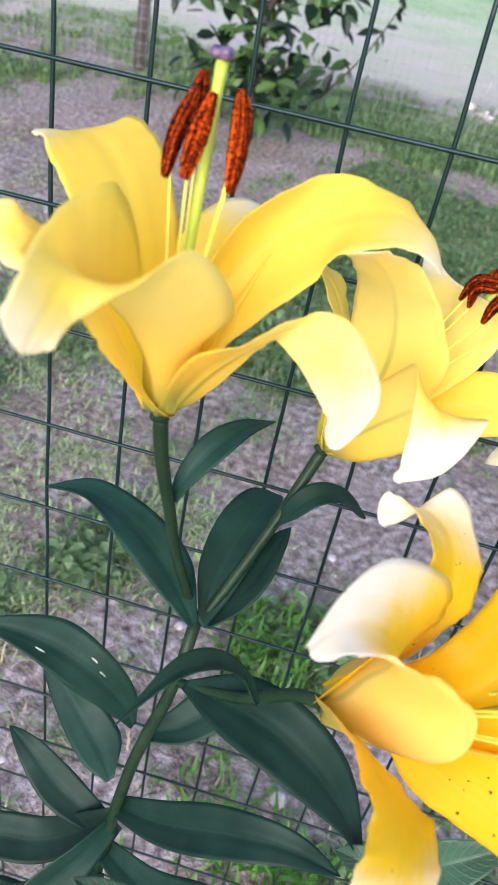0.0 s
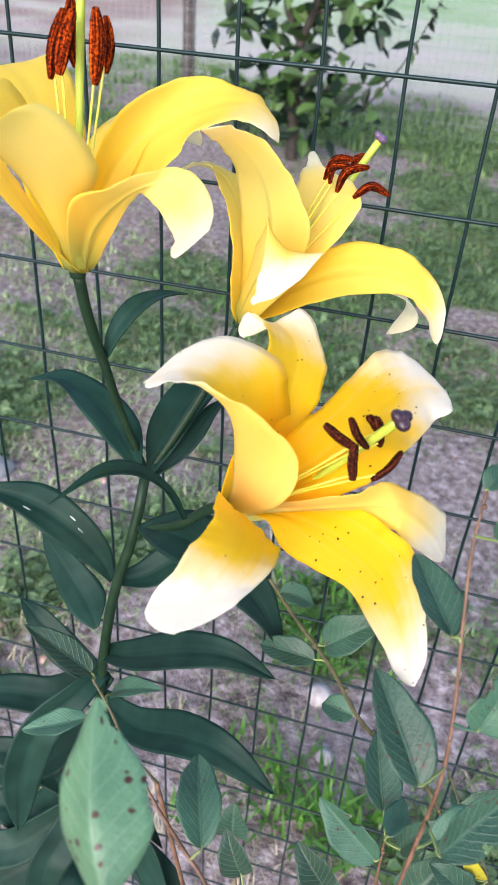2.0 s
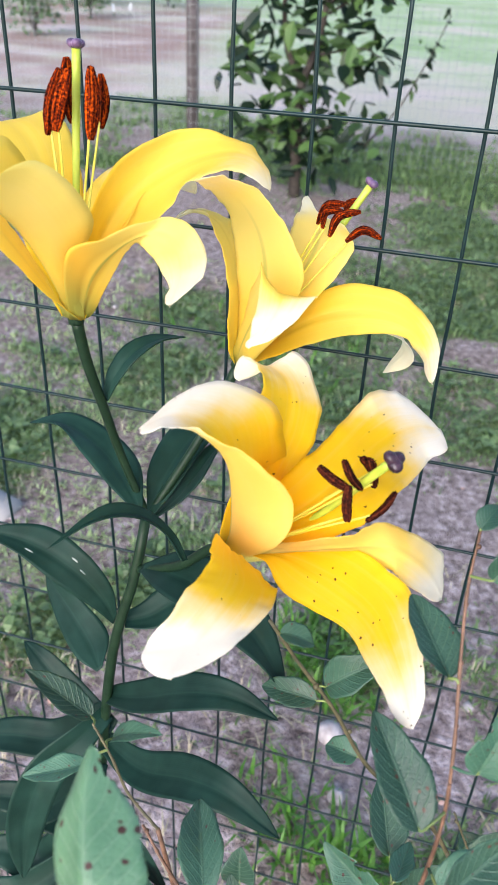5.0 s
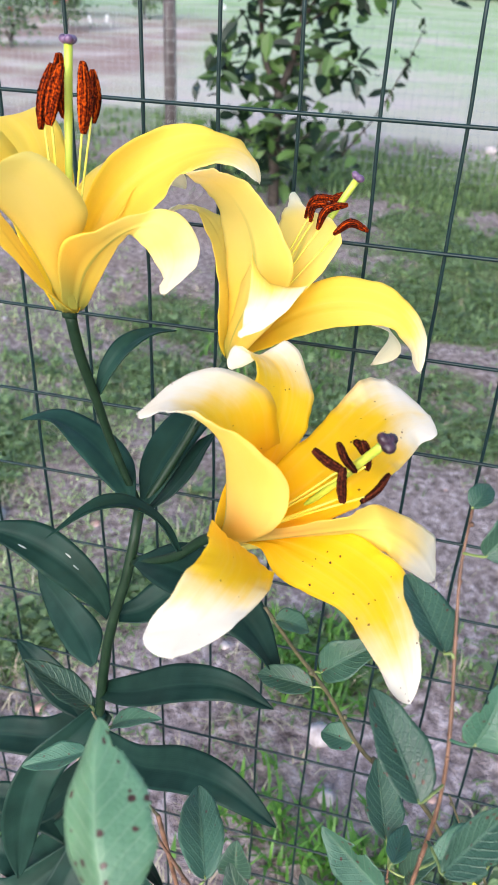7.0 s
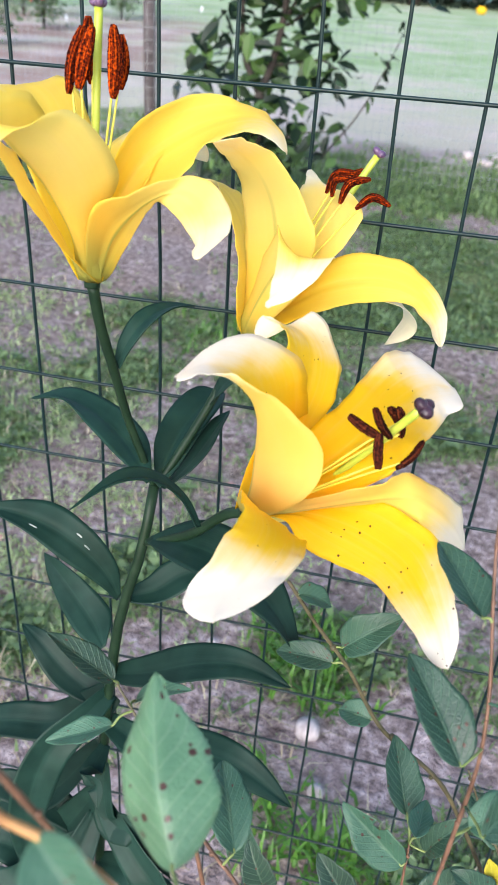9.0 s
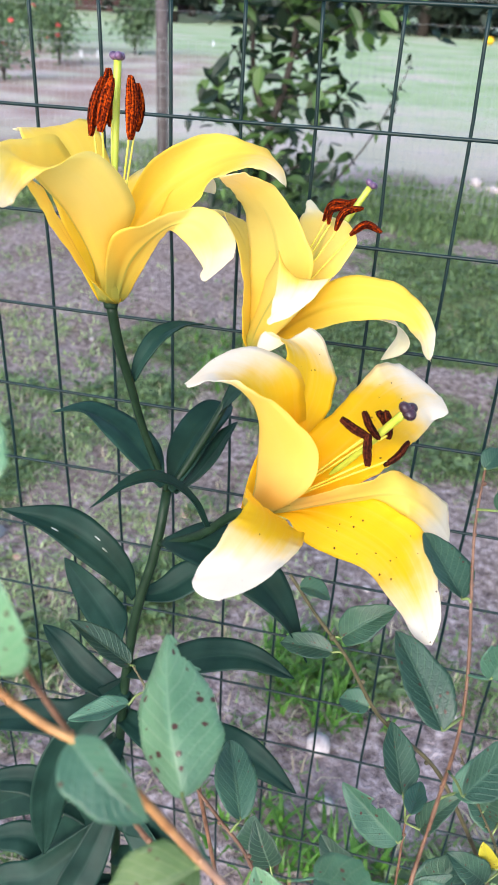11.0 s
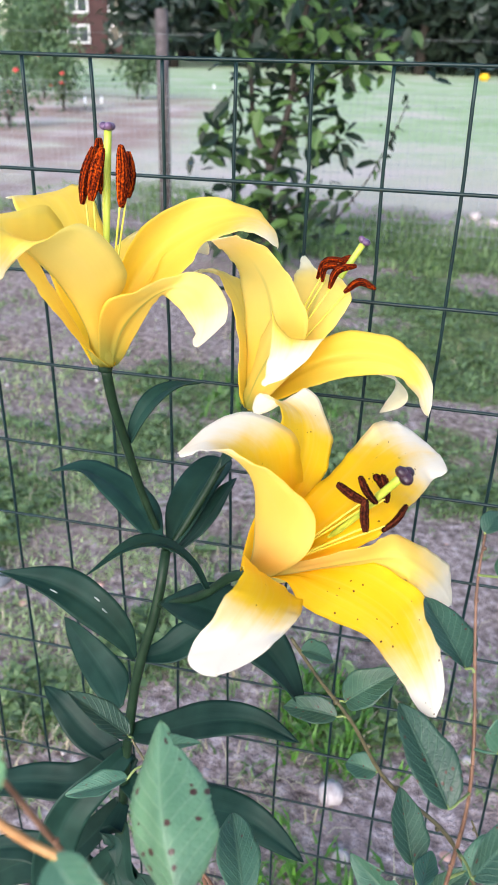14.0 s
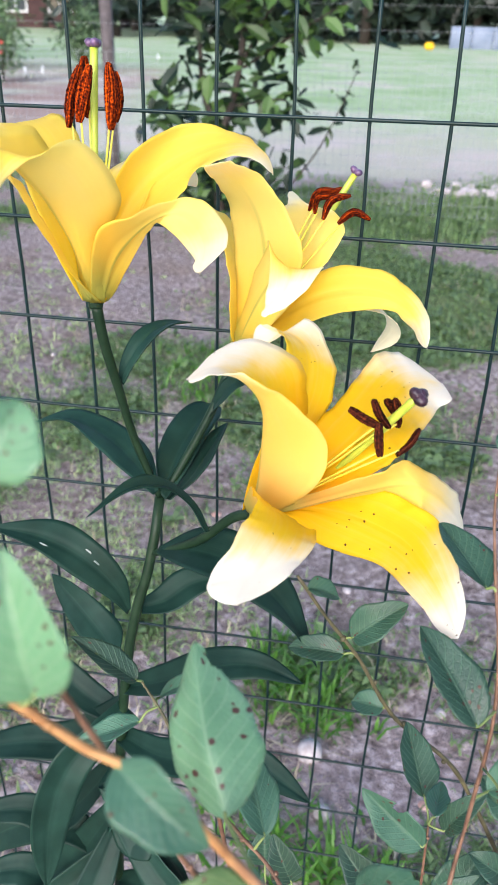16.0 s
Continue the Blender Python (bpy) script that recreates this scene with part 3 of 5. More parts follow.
def flower_base(parent, base, top, kind):
    """The green foot of a flower, which carries its petals."""
    b = Blossom()
    b.base, b.top = np.array(base, float), np.array(top, float)
    b.axis = unit(b.top - b.base)
    b.mats = LEMON if kind == 'lemon' else GOLD
    b.kind = kind
    bm = tube([b.base - b.axis * 0.004, b.base + b.axis * 0.001, b.base + b.axis * 0.006], 0.0040, 0.0052, 14, 8)
    bm.transform(BACK)
    b.ob = part("flower", bm, STALK, parent, "open yellow lily flower" if kind == 'lemon' else "open golden yellow lily flower with brown pollen specks")
    if kind == 'gold':
        bm = tube([b.base + b.axis * d for d in (0.003, 0.012, 0.022, 0.034)], 0.0040, 0.0090, 18, 12, ends=False)
        bm.transform(BACK)
        part("throat", bm, b.mats[1], b.ob)
    return b


def guided_leaf(parent, left, rib, right):
    """A strap leaf spanned between two edges that meet at its foot and at its tip."""
    n, across = 40, 10
    u = np.linspace(0, 1, n) * (len(rib) - 1)
    foot = np.array(rib[0])
    spread = 0.0025 * unit(np.array(right[1]) - np.array(left[1]))
    lo, mi, hi = rail([foot - spread, *left[1:]], u), rail(rib, u), rail([foot + spread, *right[1:]], u)
    half, centre = 0.5 * (hi - lo), 0.5 * (lo + hi)
    s = u / u[-1]
    a = np.linspace(-1, 1, across + 1)[None, :, None]
    grid = centre[:, None] + half[:, None] * a + (mi - centre)[:, None] * (1 - a * a)
    normal = unit(np.cross(np.gradient(grid, axis=0), np.gradient(grid, axis=1)))
    if normal[n // 2, across // 2] @ np.array((0.1, -0.6, 0.8)) < 0:
        grid, normal = grid[:, ::-1], -normal[:, ::-1]
    width = 2 * np.linalg.norm(half, axis=1)[:, None]
    q = a[..., 0]
    lift = width * (0.03 * q * q * np.sin(s[:, None] * 9 + foot[2] * 700 + 1.5 * q) - 0.05 * np.exp(-(q / 0.14) ** 2) + 0.05 * q * q)
    grid = grid + normal * lift[..., None]
    bm = bmesh.new()
    uv = bm.loops.layers.uv.new("uv")
    skin(bm, uv, [[[bm.verts.new(grid[i, k] + normal[i, k] * sign * 0.0004) for k in range(across + 1)] for i in range(n)] for sign in (1, -1)])
    bm.transform(BACK)
    leaf = part("leaf", bm, [LILY_LEAF, LILY_LEAF], parent)
    LILY_LEAVES.append((leaf, grid, normal))
    return leaf


LILY_LEAVES = []


def scar(entry, along, across):
    """A small dry, bleached patch on a leaf where it was gnawed."""
    leaf, grid, normal = entry
    i, k = int(along * (len(grid) - 1)), int((0.5 + 0.5 * across) * (grid.shape[1] - 1))
    t, n = unit(grid[i + 1, k] - grid[i - 1, k]), normal[i, k]
    m = Matrix((t, np.cross(n, t), n)).transposed().to_4x4()
    bm = bmesh.new()
    bmesh.ops.create_icosphere(bm, subdivisions=2, radius=1.0)
    for v in bm.verts:
        v.co *= 1 + 0.4 * noise.noise(v.co * 2.1 + Vector((along * 9, across * 7, 0)))
    bm.transform(Matrix.Translation(-lily.location) @ Matrix.Translation(grid[i, k] + n * 0.0004) @ m @ Matrix.Diagonal((0.0028, 0.0006, 0.0003, 1)))
    part("scar", bm, SCAR, leaf, "bleached dry patch")


def dusted(b, bm, grains, seed):
    """The finished petal, with loose pollen on it where it has caught some."""
    uv = bm.loops.layers.uv.active
    bm.normal_update()
    spots = [(f.calc_center_median(), f.normal.copy(), f.loops[0][uv].uv.copy()) for f in bm.faces if f.material_index == 0] if grains else []
    petal = part("petal", bm, b.mats, b.ob)
    if grains:
        rng = random.Random(int(seed))
        dust = bmesh.new()
        near = [q for q in spots if math.hypot((q[2].x - grains[1]) * 0.7, q[2].y - grains[2]) < 0.2 and q[1].length > 0.5]
        for _ in range(grains[0]):
            c, n, _uv = rng.choice(near)
            r = rng.uniform(0.00012, 0.00034) if rng.random() < 0.85 else 0.0006
            m = Matrix.Translation(c + n * 0.0002) @ n.to_track_quat('Z', 'Y').to_matrix().to_4x4() @ Matrix.Rotation(rng.uniform(0, 6), 4, 'Z') @ Matrix.Diagonal((r * rng.uniform(1.0, 1.9), r, r * 0.5, 1))
            bmesh.ops.create_icosphere(dust, subdivisions=1, radius=1.0, matrix=m)
        tagged(part("pollen", dust, BROWN_ANTHER, petal, "scattered dark brown pollen grains"), kind="stuff")
    return petal


def rail(points, u):
    """A smooth curve through its guide points, at the given stations (0 at the first point, 1 at the second and so on)."""
    p = np.array(points, float)
    p = np.vstack([2 * p[0] - p[1], p, 2 * p[-1] - p[-2]])
    i = np.clip(u.astype(int), 0, len(points) - 2)
    t = (u - i)[:, None]
    a, b, c, d = p[i], p[i + 1], p[i + 2], p[i + 3]
    return 0.5 * (2 * b + (c - a) * t + (2 * a - 5 * b + 4 * c - d) * t * t + (3 * b - a - 3 * c + d) * t ** 3)


def blade(b, left, rib, right, tip, ruffle=1.0, pale=0.0, point=1.7, grains=None, dip=0.0006):
    """A tepal spanned between its two edges over its middle rib, all three running out into the tip."""
    n, across = 52, 18
    last = len(left)
    u = np.linspace(0, 1, n) ** 1.0 * last
    lo, mi, hi = rail([*left, tip], u), rail([*rib, tip], u), rail([*right, tip], u)
    centre, half = 0.5 * (lo + hi), 0.5 * (hi - lo)
    v = np.clip(u - (last - 1), 0, 1)[:, None]
    end = 0.5 * (np.array(right[-1]) - np.array(left[-1]))
    half = np.where(v > 0, end * np.clip(1 - v ** point, 0, 1) ** 0.72 + 0.0002, half)
    half = half * (1 + (0.7 if b.kind == "gold" else 0.3) * np.exp(-(u / 1.1) ** 2))[:, None]
    rise = mi - centre
    a = np.linspace(-1, 1, across + 1)[None, :, None]
    grid = centre[:, None] + half[:, None] * a + rise[:, None] * (1 - a * a)
    normal = unit(np.cross(np.gradient(grid, axis=0), np.gradient(grid, axis=1)))
    k = slice(n // 8, n // 2)
    to_axis = b.base + np.outer((centre[k] - b.base) @ b.axis, b.axis) - centre[k]
    if (to_axis * normal[k, across // 2]).sum() < 0:
        grid, normal = grid[:, ::-1], -normal[:, ::-1]
    seed = float(tip[0] * 800 + tip[2] * 500)
    s, q = (u / last)[:, None], np.linspace(-1, 1, across + 1)[None]
    wave = np.sin(s * 17 + seed + 2.2 * np.sign(q)) + 0.6 * np.sin(s * 37 + 2 * seed + np.sign(q)) + 0.3 * np.sin(s * 83 + 3 * seed)
    lift = ruffle * 0.0010 * np.abs(q) ** 3 * wave * np.minimum(1, 2.2 * s) * np.minimum(1, 6 * (1 - s) + 0.2)
    lift = lift - dip * np.exp(-(q / 0.10) ** 2) * (1 - 0.7 * s) + 0.8 * dip * np.exp(-((np.abs(q) - 0.26) / 0.12) ** 2) * (1 - s)
    grid = grid + normal * lift[..., None]
    bm = bmesh.new()
    uv = bm.loops.layers.uv.new("uv")
    thin = 0.00045 * (1 - 0.8 * np.abs(q[0]) ** 3)
    layers = [[[bm.verts.new(grid[i, k] + normal[i, k] * thin[k] * sign) for k in range(across + 1)] for i in range(n)] for sign in (1, -1)]
    skin(bm, uv, layers)
    for f in bm.faces:
        for loop in f.loops:
            loop[uv].uv.y *= 1 + pale * loop[uv].uv.y
    bm.transform(BACK)
    return dusted(b, bm, grains, seed)


def tepal(b, points, width, twist=(0, 0, 0), cup=(0.5, 0.26, -0.05), blunt=2.3, ruffle=1.0, peak=0.56, pale=0.0, ring=0.0024, face=None, grains=None, foot=0.26):
    pts = np.array(points, float)
    rel = pts - b.base
    radial = unit((rel - np.outer(rel @ b.axis, b.axis)).sum(0))
    line, length = spline([b.base + radial * ring, *points], 44)
    s = np.linspace(0, 1, 44)
    side = np.cross(b.axis, radial)[None].repeat(44, 0)
    side = spun(line, side, np.interp(s, [0, 0.5, 1], twist))
    if face:
        turned = unit(np.cross(np.array(face, float), unit(np.gradient(line, axis=0))))
        blend = np.clip(s / 0.34, 0, 1)[:, None]
        side = side * (1 - blend) + turned * blend
    grow = foot + (1 - foot) * np.sin(np.clip(s / peak, 0, 1) * np.pi / 2) ** 0.8
    shrink = np.where(s > peak, np.clip(1 - (np.clip(s - peak, 0, 1) / (1 - peak)) ** blunt, 0, 1) ** 0.75, 1)
    half = 0.5 * width * grow * shrink + 0.0004
    bend = np.interp(s, [0, 0.3, 0.6, 1], [cup[0], 0.5 * (cup[0] + cup[1]), cup[1], cup[2]])
    seed = float(pts[-1][0] * 800 + pts[-1][2] * 500)

    def lift(i, k, a):
        wave = math.sin(s[i] * 15 + seed + 2.2 * np.sign(a)) + 0.5 * math.sin(s[i] * 31 + 2 * seed)
        groove = -0.0006 * math.exp(-(a / 0.10) ** 2) * (1 - 0.6 * s[i])
        shoulder = 0.0004 * math.exp(-((abs(a) - 0.26) / 0.12) ** 2) * (1 - s[i])
        return groove + shoulder + ruffle * 0.0011 * a * a * abs(a) * wave * min(1, 2.2 * s[i])
    bm = sheet(line, side, half, bend, 0.0009, 16, lift)
    uv = bm.loops.layers.uv.active
    for f in bm.faces:
        for loop in f.loops:
            loop[uv].uv.y *= 1 + pale * loop[uv].uv.y
    bm.transform(BACK)
    return dusted(b, bm, grains, seed)


def stamens(b, turn=0.3, size=1.0, sag=0.0, arch=0.003, rise=False, anthers=()):
    """Filaments with swinging anthers round one style with its three-lobed stigma."""
    length = np.linalg.norm(b.top - b.base)
    x = unit(np.cross(b.axis, (0.2, 0.9, 0.1)))
    y = np.cross(b.axis, x)
    mid = b.base + b.axis * length * 0.5 - np.array((0, 0, sag))
    bm = tube([b.base + b.axis * 0.004, mid, b.top - b.axis * 0.002], 0.0014, 0.0021, 10, 24)
    bm.transform(BACK)
    part("style", bm, STYLE, b.ob)
    bm = bmesh.new()
    for k in range(3):
        a = k * math.tau / 3 + turn
        d = x * math.cos(a) + y * math.sin(a)
        c = b.top + d * 0.0017
        m = Matrix.Translation(c) @ Vector(d + 0.3 * b.axis).to_track_quat('X', 'Z').to_matrix().to_4x4() @ Matrix.Diagonal((0.0031, 0.0026, 0.0022, 1)) @ Matrix.Scale(1.3 if b.kind == 'gold' else 1.0, 4)
        bmesh.ops.create_icosphere(bm, subdivisions=2, radius=1.0, matrix=m)
    bm.transform(BACK)
    part("stigma", bm, STIGMA if b.kind == 'gold' else LILAC, b.ob)
    for p0, p1 in anthers:
        one_stamen(b, np.array(p0, float), np.array(p1, float), size, arch, rise)


def one_stamen(b, lower, upper, size, bow, rise):
    """One filament up to the middle of its anther, and the anther from one end to the other."""
    lower, upper = np.array(lower), np.array(upper)
    middle = 0.5 * (lower + upper)
    foot = b.base + b.axis * 0.006 + unit(middle - b.base - b.axis * ((middle - b.base) @ b.axis)) * 0.003
    away = unit(middle - b.base - b.axis * ((middle - b.base) @ b.axis))
    bm = tube([foot, 0.5 * (foot + lower) - away * 0.002, lower * 0.75 + middle * 0.25 - away * 0.0008], 0.0008, 0.0005, 8, 20)
    bm.transform(BACK)
    part("filament", bm, FILAMENT, b.ob)
    t = unit(upper - lower)
    arch = unit(np.cross(t, np.cross(np.array((0.0, 0.0, 1.0)) if rise else away, t)) + 1e-6)
    line, length = spline([lower, middle + arch * bow, upper], 26)
    tangent = unit(np.gradient(line, axis=0))
    side = unit(np.cross(tangent, arch))
    up = np.cross(side, tangent)
    bm = bmesh.new()
    uv = bm.loops.layers.uv.new("uv")
    rings = []
    for i in range(26):
        s = i / 25
        r = 0.0026 * size * (math.sin(math.pi * (0.06 + 0.88 * s)) ** (0.55 if b.kind == 'lemon' else 0.28))
        ring = []
        for k in range(20):
            a = k * math.tau / 20
            lobes = 1 - 0.34 * abs(math.cos(2 * a + 0.4)) ** 5 - 0.08 * abs(math.sin(5 * a)) + 0.09 * noise.noise(Vector((line[i][0] * 800 + 3 * math.cos(a), line[i][1] * 800, line[i][2] * 800 + 3 * math.sin(a))))
            ring.append(bm.verts.new(line[i] + r * lobes * (1.15 * math.cos(a) * side[i] + 0.8 * math.sin(a) * up[i])))
        rings.append(ring)
    for i, (a, c) in enumerate(zip(rings, rings[1:])):
        for k in range(20):
            f = bm.faces.new((a[k], a[(k + 1) % 20], c[(k + 1) % 20], c[k]))
            for loop, at in zip(f.loops, ((k, i), (k + 1, i), (k + 1, i + 1), (k, i + 1))):
                loop[uv].uv = (at[0] / 20, at[1] / 25)
    bm.faces.new(rings[0][::-1])
    bm.faces.new(rings[-1])
    bm.transform(BACK)
    part("anther", bm, ANTHER if b.kind == 'lemon' else BROWN_ANTHER, b.ob, "" if b.kind == 'lemon' else "dark brown anther")


stalk(lily, 'stem', [(-0.055, 0.225, -0.03), (-0.052, 0.228, 0.3), (-0.042, 0.238, 0.62), (-0.029, 0.251, 0.787), (-0.014, 0.265, 0.86), (-0.01, 0.279, 0.902)], 0.005, 0.0034)
stalk(lily, 'pedicel', [(-0.01, 0.279, 0.902), (-0.025, 0.278, 0.945), (-0.03, 0.269, 0.983), (-0.034, 0.262, 1.013), (-0.036, 0.2584, 1.038)], 0.0024, 0.0032)
stalk(lily, 'pedicel', [(-0.008, 0.28, 0.902), (0.003, 0.296, 0.922), (0.016, 0.318, 0.948), (0.023, 0.328, 0.967), (0.0295, 0.339, 0.984)], 0.0026, 0.0032)
stalk(lily, 'pedicel', [(-0.011, 0.266, 0.866), (0.01, 0.255, 0.882), (0.027, 0.246, 0.898), (0.046, 0.239, 0.92), (0.0605, 0.2315, 0.93)], 0.0026, 0.0032)

# leaves of the lily, from the top down
guided_leaf(lily, [(-0.0086, 0.2658, 0.9137), (-0.0212, 0.2973, 0.9244), (-0.0493, 0.3153, 0.9319), (-0.0831, 0.3247, 0.936), (-0.1126, 0.3196, 0.9254)],
            [(-0.0086, 0.2658, 0.9137), (-0.0282, 0.2857, 0.9231), (-0.0533, 0.3023, 0.9312), (-0.0826, 0.3143, 0.9337), (-0.1126, 0.3196, 0.9254)],
            [(-0.0086, 0.2658, 0.9137), (-0.0332, 0.2748, 0.9209), (-0.0569, 0.289, 0.9304), (-0.0828, 0.3063, 0.9358), (-0.1126, 0.3196, 0.9254)])
guided_leaf(lily, [(-0.0292, 0.2716, 0.9855), (-0.0286, 0.2775, 1.0013), (-0.0219, 0.2864, 1.0138), (-0.0105, 0.299, 1.0162), (0.0051, 0.3136, 1.0115)],
            [(-0.0292, 0.2716, 0.9855), (-0.0236, 0.2749, 1.0002), (-0.0155, 0.2823, 1.0121), (-0.0058, 0.2959, 1.0156), (0.0051, 0.3136, 1.0115)],
            [(-0.0292, 0.2716, 0.9855), (-0.0197, 0.2718, 0.9985), (-0.0089, 0.2769, 1.0121), (-0.0014, 0.2924, 1.0168), (0.0051, 0.3136, 1.0115)])
guided_leaf(lily, [(-0.0066, 0.2757, 0.9042), (-0.0171, 0.3019, 0.9197), (-0.0145, 0.3307, 0.9315), (-0.0037, 0.3511, 0.9362), (0.0148, 0.3586, 0.9317)],
            [(-0.0066, 0.2757, 0.9042), (-0.0061, 0.2969, 0.9166), (-0.001, 0.3217, 0.9281), (0.0066, 0.3433, 0.9335), (0.0148, 0.3586, 0.9317)],
            [(-0.0066, 0.2757, 0.9042), (0.003, 0.289, 0.9122), (0.0123, 0.3137, 0.926), (0.0174, 0.3382, 0.9331), (0.0148, 0.3586, 0.9317)])
guided_leaf(lily, [(-0.0038, 0.2784, 0.9011), (-0.0007, 0.2941, 0.9059), (0.0058, 0.3116, 0.9168), (0.013, 0.3257, 0.9269), (0.0244, 0.3341, 0.9331)],
            [(-0.0038, 0.2784, 0.9011), (0.0053, 0.2894, 0.9097), (0.0133, 0.304, 0.9201), (0.0192, 0.3196, 0.9284), (0.0244, 0.3341, 0.9331)],
            [(-0.0038, 0.2784, 0.9011), (0.0112, 0.283, 0.912), (0.0215, 0.2964, 0.9239), (0.0252, 0.3146, 0.9314), (0.0244, 0.3341, 0.9331)])
guided_leaf(lily, [(0.0312, 0.2359, 0.91), (0.0241, 0.2363, 0.929), (0.0095, 0.2295, 0.9471), (-0.0057, 0.2115, 0.9573), (-0.0191, 0.1761, 0.9529)],
            [(0.0312, 0.2359, 0.91), (0.0223, 0.2324, 0.9307), (0.0099, 0.223, 0.9473), (-0.0044, 0.2043, 0.9552), (-0.0191, 0.1761, 0.9529)],
            [(0.0312, 0.2359, 0.91), (0.022, 0.2294, 0.9322), (0.0103, 0.2173, 0.9485), (-0.0033, 0.1998, 0.9564), (-0.0191, 0.1761, 0.9529)])
guided_leaf(lily, [(-0.0339, 0.2713, 0.8073), (-0.0362, 0.2754, 0.8351), (-0.0549, 0.2772, 0.8595), (-0.0848, 0.2775, 0.8745), (-0.1277, 0.2596, 0.8756)],
            [(-0.0339, 0.2713, 0.8073), (-0.0423, 0.2696, 0.8296), (-0.0613, 0.2673, 0.8522), (-0.09, 0.2653, 0.8682), (-0.1277, 0.2596, 0.8756)],
            [(-0.0339, 0.2713, 0.8073), (-0.0453, 0.2643, 0.8223), (-0.0675, 0.2561, 0.8462), (-0.093, 0.2551, 0.8649), (-0.1277, 0.2596, 0.8756)])
guided_leaf(lily, [(-0.0387, 0.2523, 0.7769), (-0.0414, 0.2749, 0.788), (-0.0633, 0.2871, 0.7987), (-0.0865, 0.2958, 0.8064), (-0.1054, 0.3042, 0.8043)],
            [(-0.0387, 0.2523, 0.7769), (-0.0515, 0.2663, 0.783), (-0.0708, 0.2803, 0.7912), (-0.0902, 0.2932, 0.7991), (-0.1054, 0.3042, 0.8043)],
            [(-0.0387, 0.2523, 0.7769), (-0.0579, 0.2572, 0.7767), (-0.079, 0.2736, 0.7838), (-0.0964, 0.2912, 0.7932), (-0.1054, 0.3042, 0.8043)])
guided_leaf(lily, [(-0.0072, 0.2613, 0.8721), (0.0241, 0.2615, 0.8945), (0.0556, 0.2502, 0.8976), (0.0844, 0.2368, 0.876), (0.104, 0.2148, 0.8345)],
            [(-0.0072, 0.2613, 0.8721), (0.0213, 0.2471, 0.8876), (0.0514, 0.2343, 0.8896), (0.0814, 0.2246, 0.8698), (0.104, 0.2148, 0.8345)],
            [(-0.0072, 0.2613, 0.8721), (0.0174, 0.2326, 0.8821), (0.0457, 0.2173, 0.8856), (0.0824, 0.2131, 0.8661), (0.104, 0.2148, 0.8345)])
for along, across in ((0.45, -0.15), (0.52, -0.32), (0.72, 0.55)):
    scar(LILY_LEAVES[5], along, across)
strap_leaf(lily, [(-0.045, 0.232, 0.58), (-0.09, 0.24, 0.60), (-0.14, 0.24, 0.58), (-0.19, 0.235, 0.53)], 0.034, (0.2, -0.5, 0.8))
strap_leaf(lily, [(-0.046, 0.232, 0.55), (-0.01, 0.22, 0.565), (0.03, 0.21, 0.535), (0.06, 0.2, 0.47)], 0.032, (-0.2, -0.5, 0.8))
strap_leaf(lily, [(-0.047, 0.23, 0.51), (-0.08, 0.2, 0.53), (-0.12, 0.18, 0.5), (-0.15, 0.17, 0.44)], 0.034, (0.3, -0.5, 0.8))
strap_leaf(lily, [(-0.047, 0.23, 0.5), (-0.05, 0.2, 0.52), (-0.055, 0.17, 0.49), (-0.058, 0.15, 0.42)], 0.034, (0.1, -0.7, 0.7))
strap_leaf(lily, [(0.014, 0.318, 0.943), (0.022, 0.315, 0.959), (0.032, 0.318, 0.971), (0.045, 0.325, 0.97), (0.06, 0.33, 0.956)], 0.014, (0, -0.3, 1))
strap_leaf(lily, [(-0.022, 0.262, 0.82), (-0.006, 0.27, 0.823), (0.011, 0.28, 0.833), (0.036, 0.285, 0.84)], 0.026, (-0.2, -0.6, 0.8))
strap_leaf(lily, [(-0.032, 0.25, 0.755), (-0.001, 0.235, 0.782), (0.036, 0.225, 0.812), (0.066, 0.222, 0.822), (0.096, 0.222, 0.812)], 0.028, (-0.1, -0.4, 0.9))
strap_leaf(lily, [(-0.036, 0.245, 0.71), (0.001, 0.225, 0.719), (0.042, 0.21, 0.747), (0.073, 0.2, 0.756), (0.108, 0.195, 0.736)], 0.032, (-0.1, -0.4, 0.9))
strap_leaf(lily, [(-0.033, 0.247, 0.74), (-0.045, 0.225, 0.733), (-0.063, 0.205, 0.715), (-0.073, 0.19, 0.678), (-0.079, 0.18, 0.614)], 0.032, (0.5, -0.7, 0.4))
strap_leaf(lily, [(-0.034, 0.25, 0.74), (-0.075, 0.245, 0.697), (-0.114, 0.24, 0.691), (-0.171, 0.235, 0.672)], 0.03, (0.1, -0.4, 0.9))
strap_leaf(lily, [(-0.038, 0.24, 0.69), (-0.087, 0.235, 0.618), (-0.121, 0.23, 0.624), (-0.177, 0.22, 0.61)], 0.028, (0.1, -0.4, 0.9))
strap_leaf(lily, [(-0.036, 0.24, 0.69), (-0.038, 0.215, 0.686), (-0.027, 0.2, 0.7), (-0.022, 0.19, 0.689)], 0.018, (0.1, -0.9, 0.3))
strap_leaf(lily, [(-0.042, 0.235, 0.64), (-0.093, 0.225, 0.554), (-0.128, 0.22, 0.559), (-0.175, 0.21, 0.543)], 0.034, (0.1, -0.4, 0.9))
strap_leaf(lily, [(-0.042, 0.23, 0.62), (-0.052, 0.2, 0.588), (-0.06, 0.18, 0.569), (-0.069, 0.17, 0.518)], 0.032, (0.3, -0.7, 0.6))
